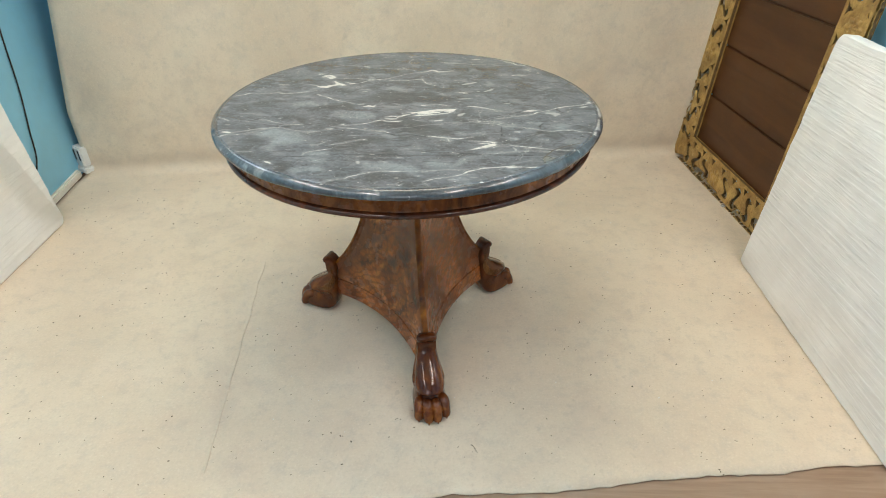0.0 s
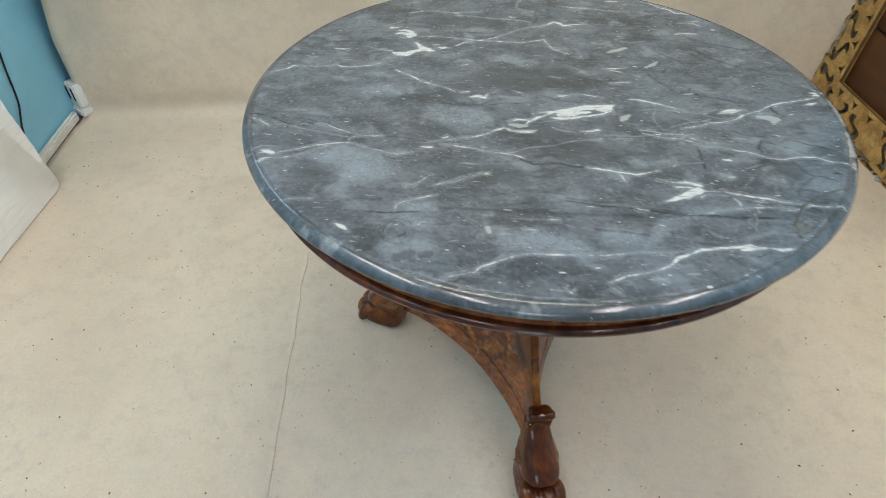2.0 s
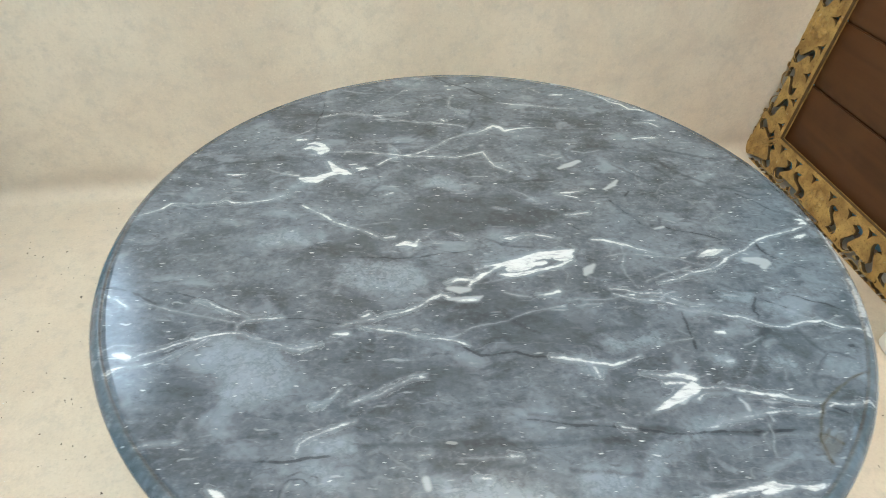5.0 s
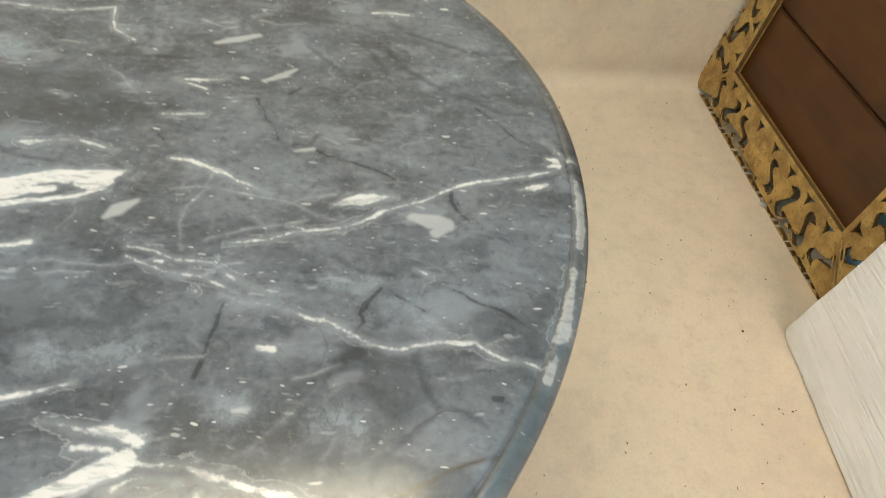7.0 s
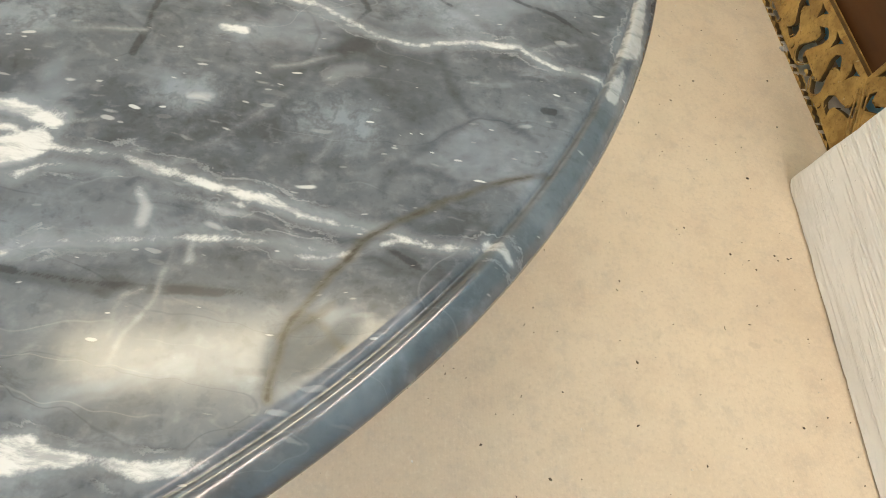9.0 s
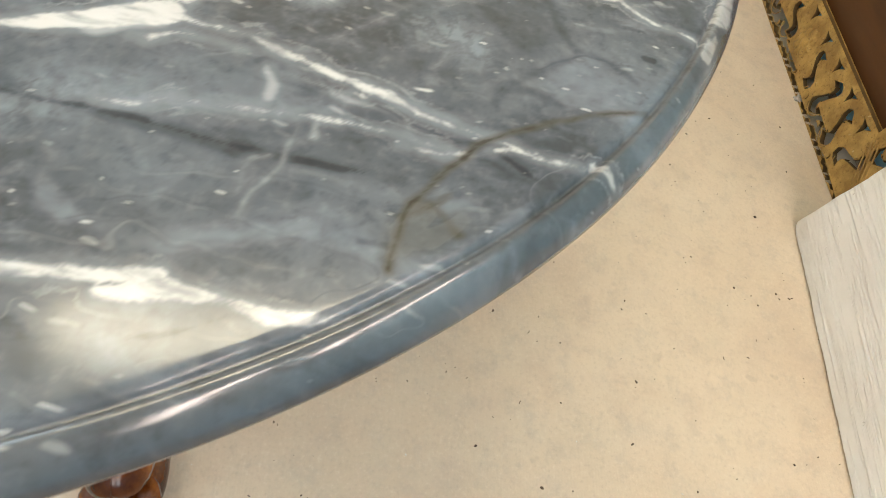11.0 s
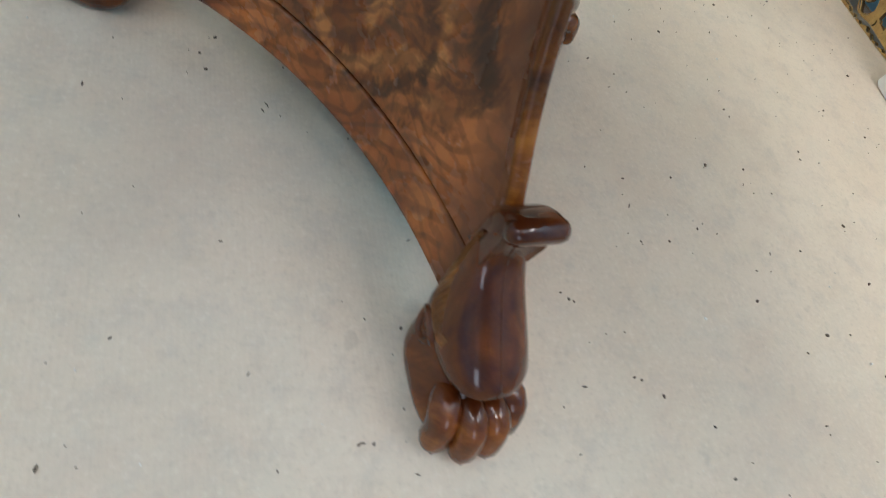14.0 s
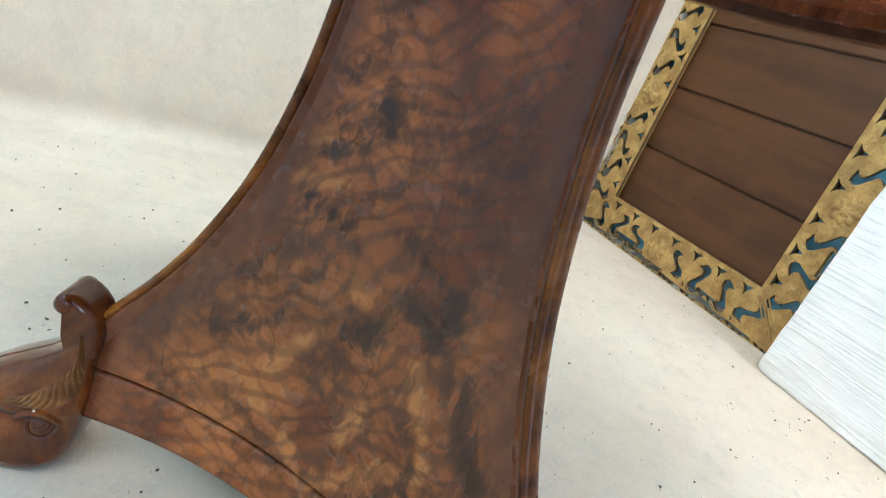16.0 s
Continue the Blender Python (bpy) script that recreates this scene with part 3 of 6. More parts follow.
vein("crack", (312, -337, 0.6), (312, -332, 0.7), (312, -324, 0.8), (312, -316, 0.9), (314, -308, 1), (318, -300, 1), (324, -289, 0.9), (332, -279, 0.8), (338, -271, 0.7), (346, -265, 0.6), (356, -258, 0.5), (368, -250, 0.4), (378, -244, 0.45), (390, -238, 0.5), (402, -234, 0.6), (408, -233, 0.4))
vein("cloud", (-162, -71, 16), (-138, -81, 24), (-109, -85, 26), (-90, -87, 16))
vein("cloud", (-283, -204, 18), (-258, -216, 26), (-238, -232, 24), (-266, -247, 18))
vein("cloud", (-296, -190, 10), (-306, -206, 8))
vein("cloud", (-280, -10, 10), (-258, -4, 14), (-236, -15, 8))
vein("cloud", (-76, 114, 5), (-54, 122, 9), (-30, 119, 5))
vein("cloud", (-172, -313, 10), (-156, -312, 12))
vein("cloud", (-50, -365, 14), (-10, -366, 18), (31, -375, 14))
vein("cloud", (-194, -391, 12), (-162, -378, 12))
vein("cloud", (-180, -338, 8), (-164, -347, 10))
vein("cloud", (103, -350, 10), (75, -352, 10))
vein("cloud", (190, -184, 6), (138, -190, 8))
vein("cloud", (316, -122, 8), (302, -122, 6))
vein("cloud", (364, -145, 10), (348, -138, 8))
vein("shade", (-336, -240, 18), (-318, -246, 14))
vein("shade", (-228, -206, 14), (-233, -225, 10))
vein("shade", (-182, -25, 20), (-70, 50, 28), (48, 76, 20))
vein("shade", (-8, -116, 20), (64, -156, 24), (18, -174, 18))
vein("shade", (-124, -226, 16), (-40, -236, 18))
vein("shade", (-13, 38, 34), (75, 44, 24))
vein("shade", (-320, 342, 20), (-382, 283, 14))
vein("shade", (-194, 284, 22), (-70, 268, 16))
vein("shade", (103, -165, 24), (48, -182, 20))
vein("shade", (346, -200, 20), (300, -204, 16), (324, -178, 14))
vein("shade", (416, -144, 10), (428, -134, 8))
vein("dark", (-168, -358, 0.2), (-172, -375, 0.3), (-186, -382, 0.3), (-204, -377, 0.3), (-213, -361, 0.3), (-209, -344, 0.3), (-192, -336, 0.3), (-176, -342, 0.3), (-168, -358, 0.2))
vein("smoke", (-232, -390, 6), (-223, -393, 6))
vein("smoke", (-184, -406, 6), (-170, -399, 6))
vein("smoke", (-156, -400, 5), (-146, -397, 4))
vein("fill", (312, -331, 3), (314, -321, 6), (318, -312, 6))
vein("fill", (316, -327, 4), (324, -319, 4), (332, -309, 3))
vein("crack", (314, -313, 0.5), (320, -308, 0.6), (326, -301, 0.5))
vein("crack", (320, -306, 0.4), (326, -311, 0.5), (332, -316, 0.4))


def stroke_field(points, strokes):
    """How deep each point (millimetres) lies inside the nearest stroke; negative outside."""
    field = np.full(len(points), -30.0)
    for line in strokes:
        for p, q in zip(line, line[1:]):
            a, b = np.array(p[:2], float), np.array(q[:2], float)
            reach = 30.0 + max(p[2], q[2])
            low, high = np.minimum(a, b) - reach, np.maximum(a, b) + reach
            near = np.nonzero((points[:, 0] > low[0]) & (points[:, 0] < high[0]) & (points[:, 1] > low[1]) & (points[:, 1] < high[1]))[0]
            rel, d = points[near] - a, b - a
            t = np.clip(rel @ d / max(1e-6, d @ d), 0, 1)
            inside = p[2] + t * (q[2] - p[2]) + 0.8 - np.sqrt(((rel - t[:, None] * d) ** 2).sum(1) + 0.64)
            field[near] = np.maximum(field[near], inside)
    return field


def set_fields(mesh, points, groups):
    for kind, strokes in groups.items():
        mesh.attributes.new(kind, "FLOAT", "POINT").data.foreach_set("value", stroke_field(points, strokes).astype(np.float32))


def marble_material():
    """Dark grey marble with white and dark veins, white flecks and pale clouds, polished and a little worn."""
    n = Nodes("grey_marble")

    def field(kind):
        at = n.t.nodes.new("ShaderNodeAttribute")
        at.attribute_name = kind
        return at.outputs["Fac"]

    flat = n.vec("MULTIPLY", n.coord, (1, 1, 0))
    wob = n.vec("SUBTRACT", n.noise(n.coord, 16.0, 3, 0.6, 0.0, True), (0.465, 0.500, 0.550))
    p = n.vec("ADD", flat, n.vec("SCALE", wob, scale=0.022))
    grain = n.mapping(n.vec("ADD", flat, n.vec("SCALE", wob, scale=0.03)), (0, 0, 0), (0, 0, radians(-14)), (1.0, 1.7, 1.0))
    streak = n.noise(grain, 8.0, 6, 0.66, 0.3)
    cloud = n.noise(flat, 6.5, 5, 0.6, 0.3)
    mottle = n.noise(grain, 34.0, 5, 0.7)
    fleck = n.noise(flat, 150.0, 3, 0.6)
    patch = n.noise(n.mapping(p, (2, 5, 0), (0, 0, radians(-14)), (1, 1.5, 1)), 15.0, 4, 0.6, 0.4)
    base = n.mix(n.span(streak, 0.34, 0.64), (0.058, 0.0645, 0.0730), (0.119, 0.137, 0.159))
    base = n.mix(n.span(cloud, 0.42, 0.72, 0.0, 0.5), base, (0.160, 0.185, 0.213))
    base = n.mix(n.span(mottle, 0.52, 0.76, 0.0, 0.5), base, (0.215, 0.244, 0.284))
    base = n.mix(n.span(mottle, 0.46, 0.30, 0.0, 0.56), base, (0.040, 0.043, 0.048))
    base = n.mix(n.span(fleck, 0.5, 0.74, 0.0, 0.22), base, (0.27, 0.29, 0.32))
    base = n.mix(n.span(fleck, 0.46, 0.30, 0.0, 0.34), base, (0.035, 0.039, 0.044))
    base = n.mix(n.span(patch, 0.53, 0.68, 0.0, 0.55), base, (0.212, 0.241, 0.280))
    base = n.mix(n.span(patch, 0.45, 0.32, 0.0, 0.50), base, (0.042, 0.048, 0.055))
    # faint hairlines lying with the grain
    bent = n.vec("ADD", p, n.vec("SCALE", n.vec("SUBTRACT", n.noise(flat, 9.0, 4, 0.6, 0.0, True), (0.5, 0.5, 0.5)), scale=0.03))
    slant = n.mapping(bent, (0, 0, 0), (0, 0, radians(-20)), (1, 3.2, 1))
    for off, size, wide, low, tone, amount in ((1.7, 5.0, 0.005, 0.47, (0.024, 0.027, 0.032), 0.30), (6.1, 8.0, 0.005, 0.49, (0.026, 0.029, 0.034), 0.28),
                                               (3.3, 6.0, 0.006, 0.50, (0.40, 0.43, 0.46), 0.14), (9.2, 11.0, 0.005, 0.50, (0.48, 0.50, 0.52), 0.13)):
        ridge = n.math("ABSOLUTE", n.math("SUBTRACT", n.noise(n.mapping(slant, (off, off * 0.7, 0)), size, 1.2, 0.45), 0.5))
        where = n.span(n.noise(n.mapping(flat, (off, 2, 0)), 7.0, 4, 0.65), low, low + 0.12)
        base = n.mix(n.math("MULTIPLY", n.span(ridge, 0.0, wide, amount, 0.0), where), base, tone)
    # millimetres of unevenness along the edges of the figure
    rag = n.math("MULTIPLY", n.math("SUBTRACT", n.noise(grain, 46.0, 6, 0.75), 0.5), 7.0)
    torn = n.math("MULTIPLY", n.math("SUBTRACT", n.noise(p, 30.0, 6, 0.7), 0.5), 40.0)
    thick = n.span(n.noise(flat, 34.0, 6, 0.72), 0.34, 0.66, -1.25, 0.55)

    def layer(kind, wander, amount, low, high, strength, tone):
        depth = field(kind)
        if amount:
            depth = n.math("ADD", depth, n.math("MULTIPLY", wander, amount))
        return n.mix(n.span(depth, low, high, 0.0, strength), base, tone)

    base = layer("shade", torn, 1.0, -14.0, 10.0, 0.50, (0.047, 0.053, 0.059))
    # crystalline clouds: frayed edges, webbed with fine cracks
    frayed = n.math("ADD", n.math("MULTIPLY", torn, 0.9), n.math("MULTIPLY", n.math("SUBTRACT", n.noise(flat, 90.0, 5, 0.75), 0.5), 26.0))
    web = n.span(n.math("ABSOLUTE", n.math("SUBTRACT", n.noise(p, 55.0, 4, 0.7), 0.5)), 0.0, 0.07, 0.45, 1.0)
    for low, high, strength, tone in ((-13.0, -3.0, 0.34, (0.198, 0.232, 0.268)), (-5.0, 7.0, 0.42, (0.260, 0.298, 0.342))):
        depth = n.math("ADD", field("cloud"), n.math("MULTIPLY", frayed, 0.8 if low < -6 else 1.25))
        base = n.mix(n.math("MULTIPLY", n.span(depth, low, high, 0.0, strength), web), base, tone)
    # scattered white chips
    lying = n.mapping(p, (0, 0, 0), (0, 0, radians(-10)), (1, 3.2, 1))
    for scale, low, top in ((44.0, 0.88, 0.30), (90.0, 0.89, 0.34), (170.0, 0.93, 0.36)):
        chip = n.voronoi(n.mapping(lying, (scale, 0.3, 0)), scale)
        size = n.span(n.separate(chip.outputs["Color"])[0], low, 1.0, 0.0, top, False)
        chips = n.span(n.math("SUBTRACT", n.math("ADD", chip.outputs["Distance"], n.math("MULTIPLY", n.math("SUBTRACT", mottle, 0.5), 0.3)), size), -0.10, 0.01, 1.0, 0.0)
        base = n.mix(n.math("MULTIPLY", chips, n.span(n.separate(chip.outputs["Color"])[1], 0.0, 1.0, 0.06, 0.7)), base, (0.62, 0.635, 0.64))
    # short dashes lying with the grain, pale and dark
    laid = n.mapping(p, (0.7, 0.2, 0), (0, 0, radians(-13)), (1, 5.0, 1))
    for scale, off, low, tone, amount in ((26.0, 0.3, 0.72, (0.30, 0.325, 0.350), 0.50), (48.0, 1.9, 0.74, (0.36, 0.385, 0.405), 0.50), (34.0, 4.1, 0.70, (0.036, 0.041, 0.047), 0.42)):
        dash = n.voronoi(n.mapping(laid, (scale * 0.37 + off, 1.1, 0)), scale)
        size = n.span(n.separate(dash.outputs["Color"])[0], low, 1.0, 0.0, 0.34, False)
        body = n.math("ADD", dash.outputs["Distance"], n.math("MULTIPLY", n.math("SUBTRACT", n.noise(flat, 120.0, 4, 0.7), 0.5), 0.5))
        base = n.mix(n.math("MULTIPLY", n.span(n.math("SUBTRACT", body, size), -0.16, 0.02, amount, 0.0), n.span(n.separate(dash.outputs["Color"])[1], 0.0, 1.0, 0.2, 1.0)), base, tone)
    base = layer("smoke", rag, 0.9, -2.6, 2.0, 0.46, (0.030, 0.034, 0.039))
    base = layer("dark", rag, 0.8, -4.0, 0.5, 0.22, (0.040, 0.045, 0.051))
    base = layer("dark", thick, 0.9, -0.5, 0.6, 0.60, (0.022, 0.025, 0.029))
    base = layer("wisp", rag, 1.2, -2.8, 1.6, 0.17, (0.270, 0.300, 0.335))
    base = layer("wisp", rag, 0.6, -0.1, 2.8, 0.55, (0.44, 0.465, 0.490))
    base = layer("milky", rag, 0.5, -1.8, 2.4, 0.72, (0.380, 0.405, 0.420))
    base = layer("white", rag, 1.1, -4.2, 1.0, 0.33, (0.280, 0.310, 0.345))
    # fine strands running beside the white veins
    strand = n.math("ABSOLUTE", n.math("ADD", n.math("ADD", field("white"), 3.2), n.math("MULTIPLY", rag, 2.4)))
    base = n.mix(n.math("MULTIPLY", n.span(strand, 0.15, 0.85, 0.26, 0.0), n.span(n.noise(n.mapping(flat, (4, 1, 0)), 22.0, 3, 0.6), 0.46, 0.60)), base, (0.47, 0.495, 0.52))
    snow = n.math("ADD", n.math("ADD", field("white"), thick), n.math("ADD", n.math("MULTIPLY", rag, 0.38), n.math("MULTIPLY", n.math("SUBTRACT", n.noise(flat, 210.0, 4, 0.7), 0.5), 2.6)))
    pure = n.span(n.noise(n.mapping(p, (0, 0, 0), (0, 0, radians(-20)), (1, 3.5, 1)), 42.0, 6, 0.72), 0.36, 0.54, 0.34, 1.0)
    base = n.mix(n.math("MULTIPLY", n.span(snow, -0.2, 1.7, 0.0, 0.84), pure), base, (0.62, 0.63, 0.63))
    base = n.mix(n.math("MULTIPLY", n.span(n.math("ADD", field("fill"), rag), -3.0, 3.0, 0.0, 0.42), n.span(mottle, 0.3, 0.6, 0.5, 1.0)), base, (0.080, 0.077, 0.060))
    base = layer("crack", rag, 0.6, -1.8, 1.0, 0.62, (0.082, 0.074, 0.054))
    base = layer("crack", rag, 0.5, 0.2, 1.3, 0.80, (0.040, 0.033, 0.022))
    # shade on the moulded edge is painted in as a darker stone tone
    base = n.mix(n.span(n.vec("LENGTH", flat), 0.4705, 0.4735, 0.0, 0.42), base, (0.048, 0.052, 0.055))
    rim = n.math("MULTIPLY", n.span(n.vec("LENGTH", flat), 0.4700, 0.4720), n.span(n.noise(flat, 17.0, 5, 0.68), 0.56, 0.70, 0.0, 0.30))
    base = n.mix(rim, base, (0.56, 0.58, 0.60))
    worn = n.noise(flat, 30.0, 5, 0.7)
    scratch = n.noise(n.mapping(flat, (0, 0, 0), (0, 0, 0.9), (1, 30, 1)), 9.0, 4)
    n.set(Base_Color=base, Roughness=n.math("ADD", n.math("ADD", n.span(worn, 0.3, 0.75, 0.12, 0.18), n.span(scratch, 0.6, 0.75, 0.0, 0.06)), n.span(n.math("ADD", field("fill"), rag), -3.0, 3.0, 0.0, 0.14)),
          Normal=n.bump(n.noise(flat, 90.0, 5, 0.6), 0.12, 0.0006), Specular_IOR_Level=n.math("SUBTRACT", n.span(n.vec("LENGTH", flat), 0.4700, 0.4720, 0.31, 0.80), n.span(field("fill"), -3.0, 3.0, 0.0, 0.10)), IOR=1.5)
    return n.mat


def wood_material(name, dark, mid, light, scale=1.0, burl=1.0, rough=0.2, grain_axis=(7.0, 7.0, 2.2), coat=0.5):
    """Polished walnut or mahogany veneer with flame figure."""
    n = Nodes(name)
    wob = n.vec("SUBTRACT", n.noise(n.coord, 6.0 * scale, 4, 0.6, 0.0, True), (0.5, 0.5, 0.5))
    p = n.vec("ADD", n.coord, n.vec("SCALE", wob, scale=0.13 * burl / scale))
    g = n.vec("MULTIPLY", p, tuple(a * scale for a in grain_axis))
    figure = n.noise(g, 1.9, 7, 0.66, 1.4)
    flame = n.noise(n.vec("MULTIPLY", p, (30 * scale, 30 * scale, 16 * scale)), 1.0, 5, 0.62, 1.8)
    pores = n.noise(n.vec("MULTIPLY", p, (260, 260, 40)), 1.0, 3, 0.6)
    f = n.math("ADD", n.math("MULTIPLY", figure, 0.68), n.math("MULTIPLY", flame, 0.32))
    col = n.ramp(f, (0.40, dark), (0.465, tuple(0.45 * a + 0.55 * b for a, b in zip(dark, mid))), (0.535, mid), (0.63, light))
    blot = n.span(n.noise(n.vec("MULTIPLY", p, (1, 1, 0.6)), 8.0 * scale, 5, 0.66, 1.4), 0.53, 0.65, 0.0, 0.8 * min(1.0, burl))
    col = n.mix(blot, col, tuple(1.3 * c for c in dark))
    curl = n.span(n.noise(n.vec("MULTIPLY", p, (1, 1, 0.55)), 38.0 * scale, 3, 0.6, 2.4), 0.62, 0.70, 0.0, 0.6 * min(1.0, burl))
    col = n.mix(curl, col, dark)
    col = n.mix(n.span(pores, 0.55, 0.75, 0.0, 0.18), col, tuple(c * 0.5 for c in dark))
    n.set(Base_Color=col, Roughness=n.span(n.noise(n.coord, 24.0, 4), 0.3, 0.7, rough - 0.05, rough + 0.09), Coat_Weight=coat, Coat_Roughness=0.1, Specular_IOR_Level=0.22,
          Normal=n.bump(n.math("ADD", n.math("MULTIPLY", pores, 0.4), n.noise(n.coord, 30.0, 3)), 0.12, 0.0008))
    return n.mat


# figure of the veneer by kind: strokes of (across, up, half width) in millimetres on a pedestal face
FIGURE = {}


def figure(kind, *points):
    FIGURE.setdefault(kind, []).append(points)


figure("burr", (-226, 172, 3), (-206, 199, 5), (-173, 224, 5), (-146, 251, 4), (-125, 275, 4), (-106, 304, 3))
figure("burr", (-199, 168, 4), (-185, 159, 4))
figure("burr", (-78, 414, 4), (-62, 431, 4), (-74, 431, 3))
figure("burr", (-92, 438, 2), (-72, 456, 2.5), (-52, 459, 2.5), (-36, 446, 2.5))
figure("burr", (-89, 369, 2.5), (-79, 357, 3), (-62, 359, 3), (-44, 358, 2.5))
figure("haze", (-91, 358, 4), (-39, 376, 4), (-16, 401, 4))
figure("burr", (8, 373, 3), (25, 361, 3.5), (42, 359, 4), (55, 356, 3))
figure("burr", (-79, 490, 2), (-88, 473, 2), (-103, 482, 1.5))
figure("haze", (-70, 535, 7.5), (-63, 504, 6), (-51, 474, 5), (-27, 449, 5), (5, 430, 5))
figure("haze", (36, 430, 3), (58, 417, 3.5), (76, 402, 2.5), (97, 380, 2))
figure("burr", (-134, 218, 3), (-114, 216, 3), (-110, 236, 2.5))
figure("haze", (-102, 276, 2.5), (-91, 297, 2.5), (-87, 316, 2))
figure("haze", (-23, 283, 4), (6, 275, 4), (26, 309, 4))
figure("haze", (-134, 381, 1.5), (-107, 400, 2), (-76, 410, 2), (-52, 420, 1.5))
figure("haze", (-25, 474, 2), (2, 460, 2), (19, 445, 2))
figure("haze", (61, 497, 2), (73, 460, 2))
figure("haze", (39, 489, 2.5), (31, 464, 2.5))
figure("gold", (-104, 377, 1.5), (-83, 384, 1.5), (-60, 384, 1.5))
figure("gold", (-98, 411, 1.5), (-87, 423, 1.5))
figure("burr", (-200, 190, 5), (-184, 187, 5), (-174, 208, 4))
figure("burr", (-149, 251, 6), (-133, 264, 6), (-119, 284, 4))
figure("burr", (-99, 226, 2), (-85, 244, 2.5), (-75, 264, 2))
figure("haze", (-94, 327, 4), (-66, 328, 4), (-53, 346, 4), (-32, 340, 3))
figure("haze", (-69, 286, 2), (-54, 313, 2), (-48, 324, 1.5))
figure("burr", (36, 324, 7), (71, 314, 8), (72, 345, 5))
figure("haze", (27, 323, 13), (68, 321, 15), (74, 350, 10))
figure("burr", (-7, 276, 4), (2, 291, 3), (23, 290, 4), (18, 272, 3))
figure("burr", (105, 291, 9), (115, 265, 9), (136, 242, 8), (159, 231, 5))
figure("haze", (86, 297, 7), (111, 257, 10), (142, 226, 10))
figure("burr", (66, 234, 3), (83, 225, 2.5), (90, 203, 2.5))
figure("haze", (117, 203, 4), (143, 206, 5), (152, 235, 4))
figure("burr", (57, 138, 4), (73, 158, 4), (95, 184, 2.5))
figure("haze", (-32, 227, 2.5), (-10, 251, 3), (2, 216, 3), (-20, 213, 2))
figure("haze", (-99, 158, 2.5), (-77, 146, 2.5), (-51, 139, 2), (-39, 123, 2))
figure("gold", (-102, 186, 2.5), (-68, 171, 3), (-50, 153, 2.5), (-22, 146, 2.5), (-3, 129, 2))
figure("gold", (-137, 172, 2.5), (-120, 170, 2.5))
figure("gold", (12, 127, 4), (46, 161, 5), (78, 192, 3))
figure("haze", (-178, 132, 2), (-146, 137, 2), (-129, 165, 2))
figure("haze", (1, 105, 2.5), (37, 128, 3))
figure("gold", (-66, 212, 6), (-42, 249, 4))
figure("gold", (-18, 313, 5), (-6, 309, 5))
figure("gold", (61, 280, 3), (91, 236, 2), (101, 201, 2))
figure("gold", (31, 214, 5), (24, 180, 4))
figure("haze", (32, 203, 1.5), (39, 220, 1.5), (44, 202, 1.5))
figure("burr", (101, 139, 2.5), (100, 165, 2.5))
figure("haze", (125, 162, 4), (144, 177, 4))
figure("gold", (104, 168, 2), (123, 186, 2))


